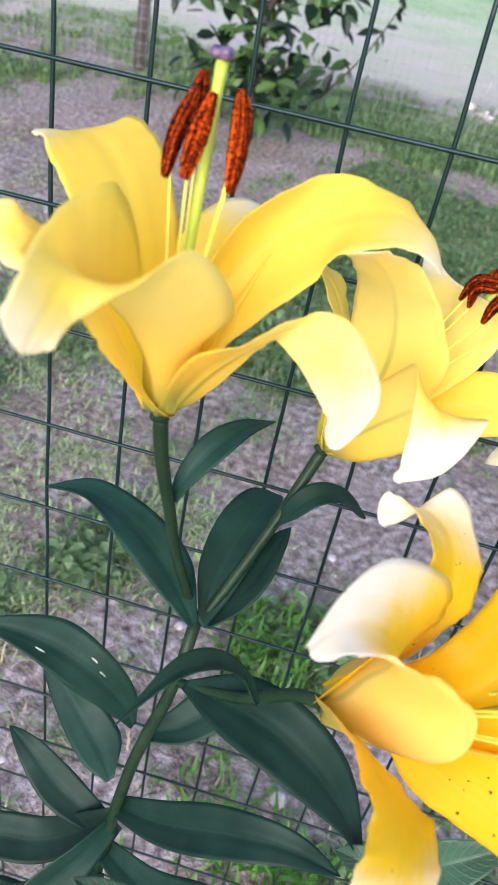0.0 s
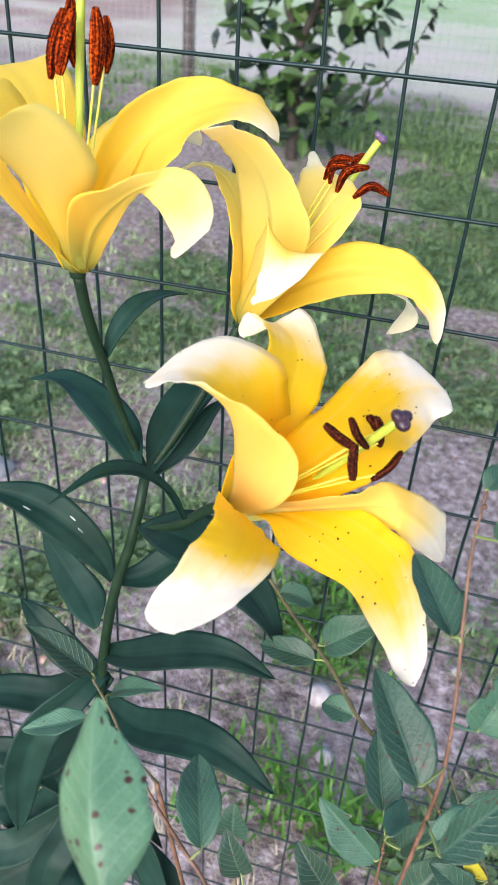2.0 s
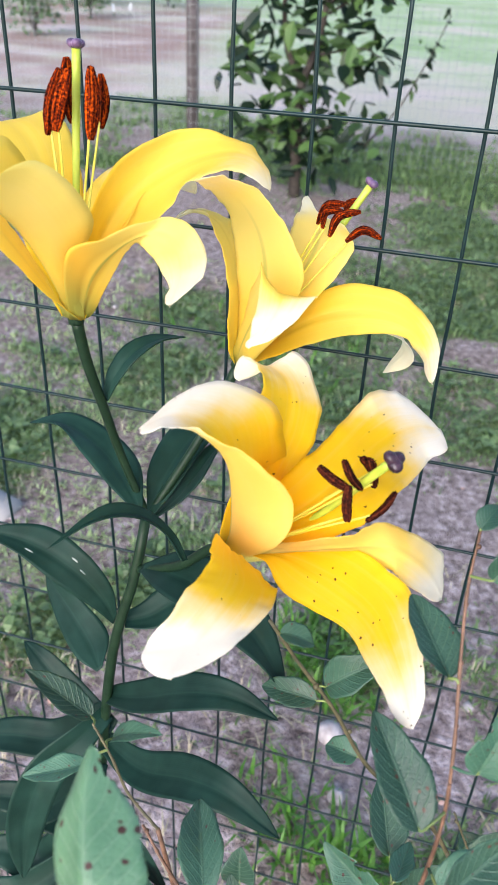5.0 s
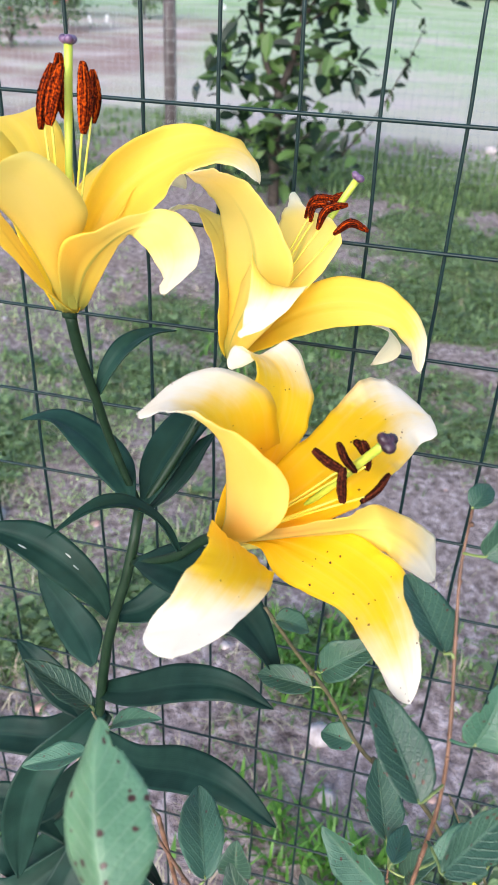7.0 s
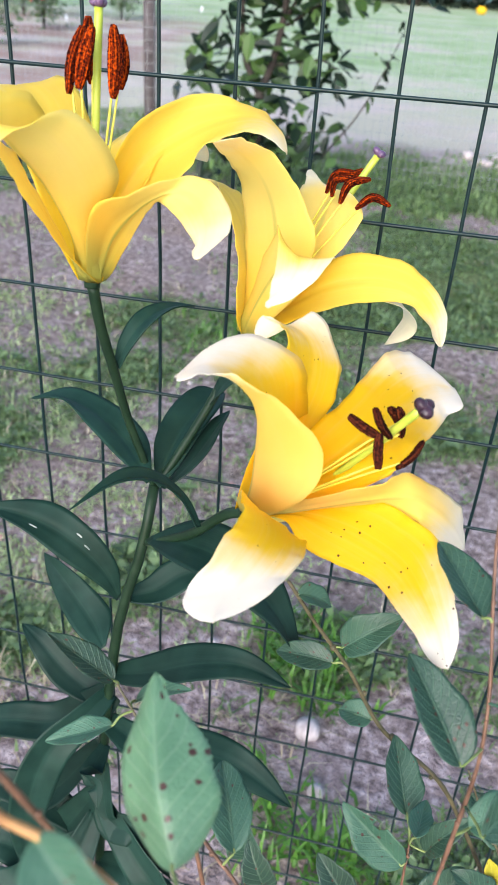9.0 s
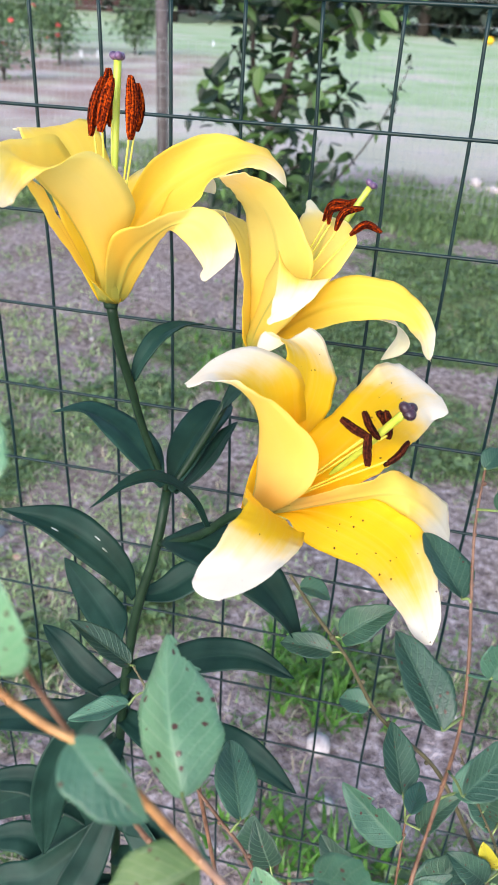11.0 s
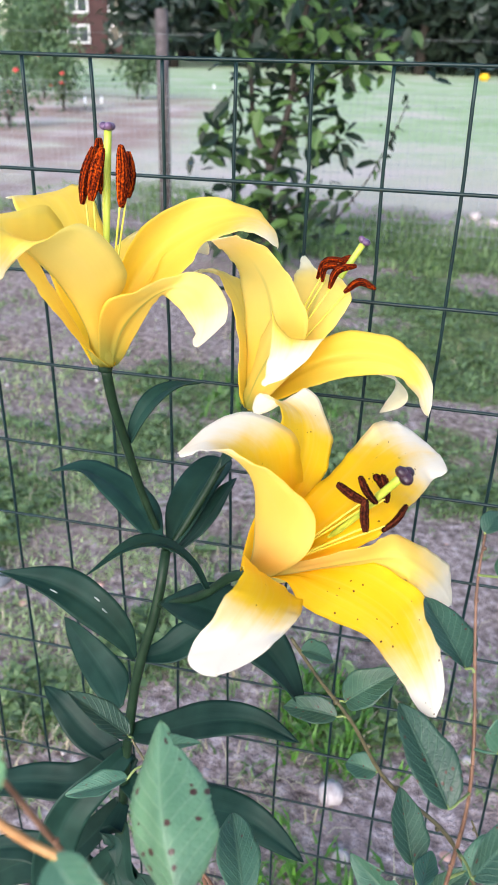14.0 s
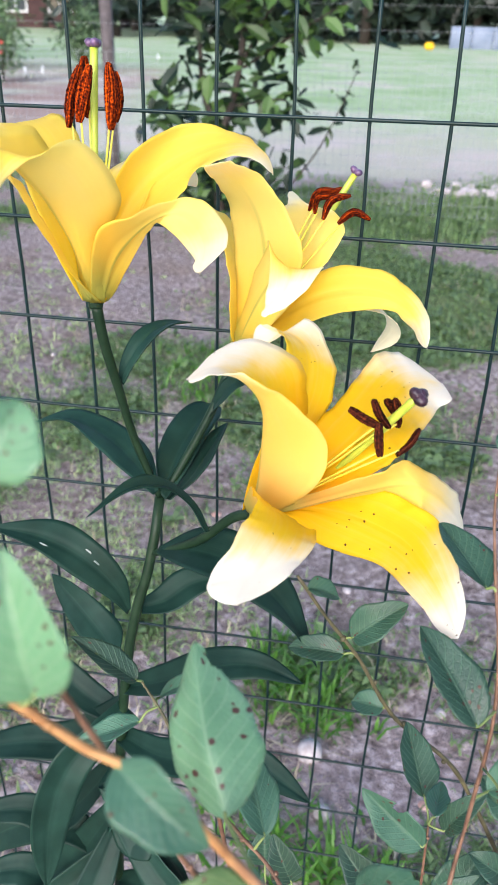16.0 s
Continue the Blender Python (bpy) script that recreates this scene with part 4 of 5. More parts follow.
strap_leaf(lily, [(-0.044, 0.23, 0.6), (-0.097, 0.2, 0.548), (-0.131, 0.19, 0.537), (-0.176, 0.18, 0.488)], 0.032, (0.3, -0.5, 0.8))
strap_leaf(lily, [(-0.04, 0.235, 0.63), (-0.005, 0.21, 0.607), (0.017, 0.2, 0.586), (0.034, 0.195, 0.522)], 0.03, (-0.3, -0.7, 0.6))
strap_leaf(lily, [(-0.03, 0.25, 0.72), (-0.071, 0.262, 0.729), (-0.096, 0.27, 0.747), (-0.116, 0.28, 0.752)], 0.026, (0.3, -0.6, 0.7))
strap_leaf(lily, [(-0.038, 0.24, 0.67), (-0.031, 0.225, 0.621), (-0.004, 0.22, 0.62), (0.021, 0.22, 0.573)], 0.024, (-0.3, -0.7, 0.6))

blossom = flower_base(lily, (-0.036, 0.2584, 1.0405), (-0.034, 0.277, 1.167), 'lemon')
blade(blossom, [(-0.0365, 0.2641, 1.0397), (-0.0303, 0.2711, 1.0883), (-0.016, 0.2885, 1.119), (0.0082, 0.3165, 1.1274), (0.0309, 0.3289, 1.1206), (0.0468, 0.3197, 1.1103)],
      [(-0.0326, 0.2608, 1.0401), (-0.0309, 0.2751, 1.071), (-0.0185, 0.2908, 1.0958), (0.0053, 0.3064, 1.1117), (0.0293, 0.3129, 1.1184), (0.046, 0.3088, 1.1157)],
      [(-0.0307, 0.256, 1.0407), (-0.0268, 0.2628, 1.0538), (-0.0139, 0.271, 1.0732), (0.0082, 0.28, 1.0972), (0.0196, 0.2857, 1.1098), (0.041, 0.2879, 1.1168)], (0.0548, 0.2985, 1.1054))
blade(blossom, [(-0.0358, 0.2525, 1.0416), (-0.0193, 0.2254, 1.0861), (-0.0008, 0.2314, 1.0954), (0.0152, 0.2555, 1.0996), (0.0318, 0.2544, 1.0949), (0.0426, 0.2357, 1.084)],
      [(-0.0323, 0.2563, 1.0408), (-0.0181, 0.2436, 1.0692), (-0.0025, 0.2439, 1.0867), (0.01, 0.2516, 1.092), (0.0225, 0.249, 1.0883), (0.0316, 0.2345, 1.0809)],
      [(-0.031, 0.2612, 1.0399), (-0.019, 0.2523, 1.0566), (-0.0026, 0.2494, 1.0816), (0.004, 0.2504, 1.0865), (0.015, 0.2458, 1.0812), (0.026, 0.2312, 1.0762)], (0.033, 0.2155, 1.0733), pale=0.05)
blade(blossom, [(-0.041, 0.2555, 1.0411), (-0.0469, 0.257, 1.0973), (-0.0541, 0.2462, 1.1285), (-0.0577, 0.2164, 1.1331), (-0.0488, 0.173, 1.1376), (-0.0467, 0.1553, 1.1311)],
      [(-0.036, 0.2542, 1.0412), (-0.0344, 0.2323, 1.0748), (-0.0376, 0.2173, 1.0977), (-0.0381, 0.1984, 1.1143), (-0.0404, 0.1779, 1.1305), (-0.0427, 0.1657, 1.1245)],
      [(-0.0311, 0.2554, 1.041), (-0.0228, 0.2447, 1.0797), (-0.0096, 0.2311, 1.1052), (-0.0172, 0.2067, 1.1307), (-0.0301, 0.1789, 1.1271), (-0.0411, 0.1708, 1.1163)], (-0.0475, 0.165, 1.1128), pale=0.05)
blade(blossom, [(-0.032, 0.2543, 1.041), (-0.0401, 0.2284, 1.0689), (-0.0402, 0.2015, 1.097), (-0.039, 0.1805, 1.1179), (-0.0579, 0.1856, 1.1296), (-0.0669, 0.2059, 1.1131)],
      [(-0.0371, 0.2544, 1.0411), (-0.0429, 0.2368, 1.069), (-0.0471, 0.2194, 1.0944), (-0.0527, 0.207, 1.1136), (-0.0649, 0.2069, 1.123), (-0.0772, 0.2162, 1.1183)],
      [(-0.0416, 0.2568, 1.0408), (-0.0477, 0.2478, 1.0682), (-0.0547, 0.2382, 1.0918), (-0.0633, 0.2307, 1.1099), (-0.0733, 0.2272, 1.1202), (-0.0853, 0.2275, 1.1219)], (-0.0923, 0.2297, 1.1078))
blade(blossom, [(-0.0413, 0.256, 1.0409), (-0.0563, 0.2578, 1.0711), (-0.0696, 0.2619, 1.0966), (-0.0813, 0.2677, 1.1149), (-0.0913, 0.2741, 1.1238), (-0.0993, 0.2835, 1.1264)],
      [(-0.0395, 0.2608, 1.0402), (-0.0504, 0.2739, 1.0737), (-0.062, 0.2856, 1.1008), (-0.0739, 0.2944, 1.1184), (-0.086, 0.2989, 1.1249), (-0.0975, 0.2987, 1.124)],
      [(-0.0356, 0.2642, 1.0397), (-0.0443, 0.2899, 1.0772), (-0.0545, 0.3093, 1.1064), (-0.0667, 0.3214, 1.1238), (-0.0812, 0.3248, 1.1263), (-0.0981, 0.3126, 1.1178)], (-0.1062, 0.2972, 1.123))
tepal(blossom, [(-0.032, 0.283, 1.072), (-0.024, 0.31, 1.096), (-0.008, 0.326, 1.100), (0.004, 0.333, 1.09)], 0.042, pale=0.2, ring=0.0048)
stamens(blossom, size=1.38, sag=0, arch=0.0014, anthers=[((-0.0455, 0.2638, 1.1289), (-0.039, 0.2685, 1.1575)), ((-0.0366, 0.2555, 1.1326), (-0.0328, 0.2654, 1.1577)), ((-0.0225, 0.262, 1.129), (-0.0258, 0.2735, 1.1585)), ((-0.04, 0.279, 1.132), (-0.0395, 0.277, 1.161)), ((-0.027, 0.283, 1.13), (-0.027, 0.286, 1.154))])

blossom = flower_base(lily, (0.0302, 0.34, 0.9865), (0.097, 0.365, 1.098), 'lemon')
blade(blossom, [(0.0338, 0.3435, 0.9836), (0.0601, 0.3462, 1.0213), (0.0859, 0.3517, 1.0413), (0.1111, 0.3599, 1.0404), (0.1329, 0.3576, 1.033), (0.1483, 0.3357, 1.0227)],
      [(0.0337, 0.3385, 0.9848), (0.0574, 0.3362, 1.0105), (0.0817, 0.3394, 1.026), (0.1058, 0.3471, 1.0292), (0.1271, 0.3477, 1.0259), (0.142, 0.3338, 1.0183)],
      [(0.0316, 0.3343, 0.9869), (0.054, 0.3231, 1.0034), (0.0771, 0.3236, 1.0149), (0.101, 0.3363, 1.0185), (0.124, 0.3433, 1.0191), (0.1395, 0.3375, 1.0128)], (0.1492, 0.3062, 1.0099), point=2.4)
blade(blossom, [(0.0259, 0.3376, 0.9896), (0.0366, 0.3225, 1.0183), (0.0462, 0.306, 1.0517), (0.0559, 0.2863, 1.0729), (0.0586, 0.2679, 1.0561), (0.0589, 0.2578, 1.0448)],
      [(0.0302, 0.3359, 0.9874), (0.0403, 0.312, 1.014), (0.0526, 0.2942, 1.0405), (0.0652, 0.282, 1.0594), (0.07, 0.27, 1.0592), (0.0665, 0.2581, 1.0498)],
      [(0.0345, 0.3365, 0.9847), (0.0491, 0.3057, 1.0099), (0.067, 0.2897, 1.0341), (0.0823, 0.2835, 1.0545), (0.0866, 0.275, 1.0634), (0.0755, 0.2557, 1.0504)], (0.06, 0.2521, 1.0415), pale=0.35)
blade(blossom, [(0.0252, 0.3411, 0.9892), (0.0268, 0.3444, 1.0108), (0.0272, 0.3433, 1.038), (0.0255, 0.3359, 1.0702), (0.0215, 0.322, 1.0906), (0.019, 0.3062, 1.1023)],
      [(0.0281, 0.3369, 0.9884), (0.0416, 0.3343, 1.0172), (0.0474, 0.3308, 1.0463), (0.0443, 0.3252, 1.0736), (0.0364, 0.3144, 1.0936), (0.0276, 0.3003, 1.1055)],
      [(0.0323, 0.3345, 0.9865), (0.0591, 0.3238, 1.0225), (0.0707, 0.3177, 1.0538), (0.0635, 0.3159, 1.0791), (0.0507, 0.307, 1.0987), (0.0341, 0.2927, 1.1115)], (0.0205, 0.2862, 1.1102))
blade(blossom, [(0.0263, 0.3441, 0.9879), (0.0286, 0.3543, 1.0123), (0.0279, 0.3633, 1.0346), (0.0225, 0.3688, 1.0537), (0.0115, 0.3672, 1.0681), (-0.0049, 0.3555, 1.0758)],
      [(0.0268, 0.339, 0.9887), (0.0279, 0.342, 1.0085), (0.0266, 0.3465, 1.03), (0.0215, 0.352, 1.0519), (0.011, 0.3534, 1.0686), (-0.0014, 0.3481, 1.0753)],
      [(0.0292, 0.3345, 0.9883), (0.0273, 0.3284, 1.0033), (0.0254, 0.3283, 1.0241), (0.0217, 0.336, 1.0514), (0.0097, 0.3418, 1.0726), (-0.0011, 0.3415, 1.0787)], (-0.0112, 0.3382, 1.0727))
blade(blossom, [(0.0292, 0.3457, 0.9858), (0.0382, 0.3538, 1.0167), (0.046, 0.3621, 1.0424), (0.0505, 0.3712, 1.0607), (0.0517, 0.3812, 1.0701), (0.0524, 0.3924, 1.0752)],
      [(0.0268, 0.3418, 0.9882), (0.0483, 0.3445, 1.0183), (0.0637, 0.3493, 1.044), (0.0708, 0.3571, 1.0626), (0.0686, 0.3685, 1.0726), (0.0609, 0.3835, 1.0756)],
      [(0.0264, 0.3368, 0.9895), (0.0596, 0.3345, 1.0203), (0.0829, 0.3358, 1.0465), (0.0928, 0.3419, 1.066), (0.0854, 0.3548, 1.0759), (0.0666, 0.3729, 1.0743)], (0.0535, 0.4023, 1.0768), pale=0.2, point=1.2)
tepal(blossom, [(0.072, 0.358, 1.013), (0.099, 0.368, 1.012), (0.122, 0.374, 1.007), (0.129, 0.379, 0.993), (0.117, 0.381, 0.975)], 0.03, pale=0.5, ring=0.0048)
stamens(blossom, size=1.15, sag=0.002, arch=0.0055, rise=True, anthers=[((0.0705, 0.351, 1.076), (0.0867, 0.3487, 1.0894)), ((0.0745, 0.346, 1.0755), (0.085, 0.3455, 1.0865)), ((0.0806, 0.3341, 1.075), (0.0955, 0.3405, 1.0885)), ((0.0895, 0.3371, 1.0724), (0.1084, 0.3408, 1.0752)), ((0.086, 0.37, 1.076), (0.089, 0.374, 1.086))])

blossom = flower_base(lily, (0.061, 0.231, 0.931), (0.14, 0.19, 1.032), 'gold')
blade(blossom, [(0.0582, 0.2346, 0.9346), (0.0751, 0.2378, 0.9575), (0.0858, 0.2321, 0.9864), (0.0874, 0.2206, 1.0142), (0.0788, 0.2161, 1.036), (0.0559, 0.199, 1.0491)],
      [(0.0576, 0.2297, 0.933), (0.0633, 0.2195, 0.9531), (0.0671, 0.2064, 0.9845), (0.0698, 0.1885, 1.0171), (0.0636, 0.1813, 1.037), (0.0502, 0.1739, 1.0448)],
      [(0.0592, 0.2254, 0.9305), (0.0938, 0.1897, 0.9794), (0.1007, 0.1822, 1.0053), (0.0849, 0.1757, 1.0299), (0.0678, 0.1648, 1.044), (0.0528, 0.1629, 1.0464)], (0.0394, 0.1636, 1.0421), pale=0.22)
blade(blossom, [(0.0563, 0.2292, 0.9341), (0.0662, 0.1883, 0.9741), (0.0707, 0.1615, 0.9866), (0.0731, 0.1446, 0.991), (0.0695, 0.1287, 0.9905), (0.0599, 0.114, 0.9746)],
      [(0.0595, 0.2271, 0.9307), (0.0696, 0.1974, 0.959), (0.079, 0.1749, 0.9723), (0.0853, 0.157, 0.9778), (0.0847, 0.1395, 0.98), (0.0782, 0.122, 0.9749)],
      [(0.0635, 0.2271, 0.9275), (0.0715, 0.2021, 0.9538), (0.0865, 0.1857, 0.9614), (0.0982, 0.1694, 0.9642), (0.1005, 0.1499, 0.9724), (0.0922, 0.129, 0.9719)], (0.0732, 0.1055, 0.9706), pale=0.30, ruffle=1.5)
blade(blossom, [(0.0593, 0.2256, 0.9303), (0.0834, 0.2142, 0.9453), (0.0949, 0.1986, 0.9416), (0.1121, 0.1877, 0.9423), (0.1326, 0.1729, 0.9476), (0.1533, 0.1448, 0.9467)],
      [(0.063, 0.2284, 0.9284), (0.0895, 0.2137, 0.9482), (0.11, 0.2001, 0.9566), (0.1278, 0.1893, 0.9584), (0.1442, 0.1746, 0.9586), (0.158, 0.1514, 0.9535)],
      [(0.0657, 0.2327, 0.9281), (0.1003, 0.2125, 0.9587), (0.1267, 0.1987, 0.9747), (0.1445, 0.1906, 0.9741), (0.1575, 0.1783, 0.9721), (0.1667, 0.1511, 0.9606)], (0.1666, 0.1316, 0.9459), pale=0.04, grains=(40, 0.45, 0.52))
blade(blossom, [(0.0646, 0.2355, 0.9302), (0.1014, 0.1994, 0.9701), (0.1263, 0.1848, 0.9936), (0.138, 0.1963, 0.9951), (0.1552, 0.2154, 0.9768), (0.1688, 0.2221, 0.9616)],
      [(0.0643, 0.2307, 0.9284), (0.0976, 0.2089, 0.9575), (0.1237, 0.1968, 0.9763), (0.1407, 0.1967, 0.981), (0.1535, 0.2023, 0.9732), (0.1639, 0.2041, 0.9639)],
      [(0.0621, 0.2261, 0.9281), (0.0963, 0.2153, 0.9475), (0.1245, 0.205, 0.9624), (0.1441, 0.1965, 0.9699), (0.1522, 0.1928, 0.9672), (0.161, 0.1928, 0.9621)], (0.1711, 0.1968, 0.9578), pale=0.12)
blade(blossom, [(0.0585, 0.2349, 0.9346), (0.0739, 0.2217, 0.9666), (0.0898, 0.2215, 0.9916), (0.1045, 0.2392, 1.0069), (0.1162, 0.2628, 1.0156), (0.1295, 0.2759, 1.0186)],
      [(0.0626, 0.2348, 0.9314), (0.0875, 0.216, 0.9648), (0.1073, 0.2102, 0.9892), (0.1209, 0.2204, 1.0022), (0.132, 0.24, 1.0078), (0.1434, 0.2582, 1.0089)],
      [(0.0658, 0.2326, 0.928), (0.1028, 0.206, 0.9661), (0.1269, 0.1939, 0.9909), (0.1374, 0.1999, 0.9991), (0.1468, 0.2205, 1.0007), (0.1552, 0.2466, 1.0019)], (0.1572, 0.2692, 1.0047), pale=0.1, ruffle=1.5, point=2.6, grains=(46, 0.5, 0.7))
blade(blossom, [(0.0563, 0.229, 0.9339), (0.0661, 0.217, 0.9777), (0.073, 0.2128, 1.012), (0.0748, 0.2194, 1.0337), (0.0692, 0.2371, 1.0402), (0.0575, 0.2514, 1.0371)],
      [(0.0589, 0.2335, 0.9337), (0.0726, 0.2256, 0.9693), (0.0824, 0.2235, 0.9991), (0.0866, 0.2289, 1.0197), (0.0829, 0.2409, 1.0303), (0.0709, 0.2493, 1.0346)],
      [(0.0627, 0.2365, 0.9319), (0.0794, 0.2335, 0.9623), (0.0921, 0.2334, 0.9887), (0.0991, 0.2382, 1.0088), (0.0981, 0.2493, 1.0217), (0.0803, 0.2618, 1.0378)], (0.0589, 0.2402, 1.029), pale=0.15)
stamens(blossom, size=0.85, sag=0.009, arch=0.0012, anthers=[((0.1243, 0.1835, 1.018), (0.1095, 0.188, 1.0235)), ((0.1255, 0.1777, 1.006), (0.1235, 0.183, 1.0205)), ((0.1284, 0.19, 1.0148), (0.12, 0.1877, 1.0292)), ((0.1328, 0.1995, 1.0106), (0.13, 0.196, 1.0268)), ((0.1333, 0.1806, 1.006), (0.1425, 0.1964, 1.012)), ((0.131, 0.203, 1.0155), (0.126, 0.201, 1.0235))])


# ---- fruit tree shoots before the lily ----
sapling = tagged(new("fruit_tree_shoots"), "young fruit tree shoots with serrated green leaves beside the lily", "sapling")
sapling.location = (0.2, 0.12, -0.03)
ROOT = Matrix.Translation(-sapling.location)
TWIGS, LINES = {}, {}


def twig(name, points, r0, r1):
    line, _ = spline(points, 60)
    LINES[name] = line
    bm = tube(points, r0, r1, 9, 60, 0.22)
    rng = random.Random(name)
    for k in range(3, 58, 6):
        c = Vector(line[k]) + Vector((rng.uniform(-1, 1), rng.uniform(-1, 1), rng.uniform(-1, 1))) * r0 * 0.7
        bmesh.ops.create_icosphere(bm, subdivisions=2, radius=r0 * rng.uniform(0.7, 1.1), matrix=Matrix.Translation(c))
    bm.transform(ROOT)
    return part("twig", bm, TWIG_ORANGE if name == 'orange' else OLIVE_TWIG if name in ('mid', 'low', 'kt') else TWIG_BROWN, sapling, "bright orange-brown twig" if name == 'orange' else "")


# gnawed places on a few leaves: across, along, radius
BITES = {'low1': [(0.95, 0.60, 0.12), (0.84, 0.69, 0.07)], 'r3': [(0.95, 0.62, 0.12)], 'big': [(0.04, 0.90, 0.06)], 'm2': [(0.1, 0.55, 0.07)], 'r4': [(0.03, 0.40, 0.05)]}


def shoot_leaf(name, base, tip, width, normal, droop=0.10, fold=0.42):
    width *= 1.32 if name[:2] in ('bi', 'bl', 'lo') else 1.14
    base, tip, normal = np.array(base), np.array(tip), unit(np.array(normal, float))
    span = np.linalg.norm(tip - base)
    rng = random.Random(name)
    n = 58
    droop = 0.24 if name == 'low1' else droop
    mid1, mid2 = base + (tip - base) * 0.35 + normal * span * droop, base + (tip - base) * 0.72 + normal * span * droop * 0.8
    line, _ = spline([base, mid1, mid2, tip], n)
    s = np.linspace(0, 1, n)
    t = unit(np.gradient(line, axis=0))
    side = spun(line, unit(np.cross(normal, t)), rng.uniform(-12, 12) * s)
    half = 0.5 * width * np.sin(np.pi * np.clip(s, 0, 1) ** 0.80) ** 0.72 * (1 - 0.25 * s) / 0.88 + 0.0002
    half = half * (1 - 0.016 * (np.arange(n) % 2 + np.sin(np.arange(n) * 2.3 + span * 900)) * np.sin(np.pi * s)) * (1 + 0.04 * np.sin(s * 17 + rng.uniform(0, 6)))
    fold = -0.75 if name == 'big' else fold
    seed = rng.uniform(0, 9)
    wave = lambda i, k, a: 0.03 * width * a * a * math.sin(s[i] * 11 + seed + 2 * a) - 0.025 * width * math.exp(-(a / 0.09) ** 2)
    vee = lambda i, k, a: wave(i, k, a) + fold * abs(a) * half[i]
    bm = sheet(line, side, half, np.full(n, 0.08), 0.0006, 12, vee)
    for f in bm.faces:
        f.material_index = 0
    eaten = BITES.get(name, ())
    if eaten:
        uv = bm.loops.layers.uv.active
        gone = []
        for f in bm.faces:
            c = sum((loop[uv].uv for loop in f.loops), Vector((0, 0))) / len(f.loops)
            if any(math.hypot((c.x - u) * width / span, c.y - v) < r * (1 + 0.5 * noise.noise(Vector((c.x * 9, c.y * 9, u)))) for u, v, r in eaten):
                gone.append(f)
        bmesh.ops.delete(bm, geom=gone, context='FACES')
    near = min((p for l in LINES.values() for p in l), key=lambda p: np.linalg.norm(p - base))
    gap = np.linalg.norm(near - base)
    if gap > 0.035:
        own = base - unit(tip - base) * 0.012 - np.array((0, 0, 0.004))
        low = np.array((0.4 * own[0] + 0.12, 0.4 * own[1] + 0.07, own[2] - 0.3))
        twig(name, [low, 0.5 * (low + own) + (0, 0, -0.03), own], 0.0012, 0.0007)
        near = own
    stem = tube([near, 0.5 * (near + base) + normal * 0.002 * (gap > 0.004), base, line[2]], 0.0007, 0.0006, 7, 14)
    me = bpy.data.meshes.new("petiole")
    stem.to_mesh(me)
    stem.free()
    old = len(bm.faces)
    bm.from_mesh(me)
    bm.faces.ensure_lookup_table()
    for f in bm.faces[old:]:
        f.material_index = 1
    bm.transform(ROOT)
    pale = name in ('big', 'bl2', 'bl5', 'low2')
    m = YELLOW_LEAF if name == 'yel' else LIME_LEAF if name in ('bl1', 'bl4') else PALE_SHEEN_LEAF if pale else SHOOT_LEAF
    label = "small yellowed leaf" if name == 'yel' else "large spotted leaf, its pale colour carrying sky sheen" if name == 'big' else ""
    return part("leaf", bm, [m, PETIOLE], sapling, label)


PATH_orange = [(0.007, -0.03, 1.081), (0.032, -0.026, 1.06), (0.044, -0.025, 1.051), (0.062, -0.024, 1.036), (0.077, -0.023, 1.027), (0.099, -0.02, 0.994), (0.131, -0.016, 0.948), (0.162, -0.01, 0.903)]
TWIGS['orange'] = twig('orange', PATH_orange, 0.0011, 0.0014)
PATH_spur = [(0.126, 0.05, 0.807), (0.099, 0.085, 0.824), (0.079, 0.1, 0.83), (0.063, 0.112, 0.833), (0.051, 0.12, 0.841)]
TWIGS['spur'] = twig('spur', PATH_spur, 0.0013, 0.0007)
PATH_right = [(0.173, 0.06, 0.83), (0.175, 0.085, 0.839), (0.18, 0.1, 0.877), (0.184, 0.112, 0.916), (0.183, 0.125, 0.945), (0.18, 0.15, 0.97), (0.178, 0.168, 0.991), (0.179, 0.184, 1.011)]
TWIGS['right'] = twig('right', PATH_right, 0.0011, 0.0006)
PATH_mid = [(0.271, 0.22, 0.587), (0.244, 0.215, 0.668), (0.213, 0.212, 0.736), (0.19, 0.21, 0.776), (0.153, 0.209, 0.809), (0.128, 0.208, 0.853), (0.107, 0.208, 0.881), (0.089, 0.208, 0.908)]
TWIGS['mid'] = twig('mid', PATH_mid, 0.0019, 0.0010)
PATH_low = [(0.278, 0.2, 0.624), (0.244, 0.2, 0.715), (0.22, 0.2, 0.765), (0.204, 0.2, 0.802)]
TWIGS['low'] = twig('low', PATH_low, 0.0012, 0.0006)
PATH_kt = [(0.059, 0.12, 0.841), (0.042, 0.125, 0.855), (0.032, 0.13, 0.872), (0.02, 0.136, 0.886)]
TWIGS['kt'] = twig('kt', PATH_kt, 0.0008, 0.0006)
for key, index in (('orange', -1), ('spur', 0), ('right', 0), ('mid', 0), ('low', 0), ('kt', 0)):
    end = np.array(LINES[key][index])
    foot = np.array((0.2, 0.12, -0.03)) + 0.02 * np.array((math.cos(len(key)), math.sin(len(key)), 0))
    bm = tube([foot, foot * 0.6 + end * 0.4 + (0.01, 0.0, -0.1), end], 0.0019, 0.0012, 9, 30, 0.15)
    bm.transform(ROOT)
    part("stem", bm, TWIG_BROWN, sapling)

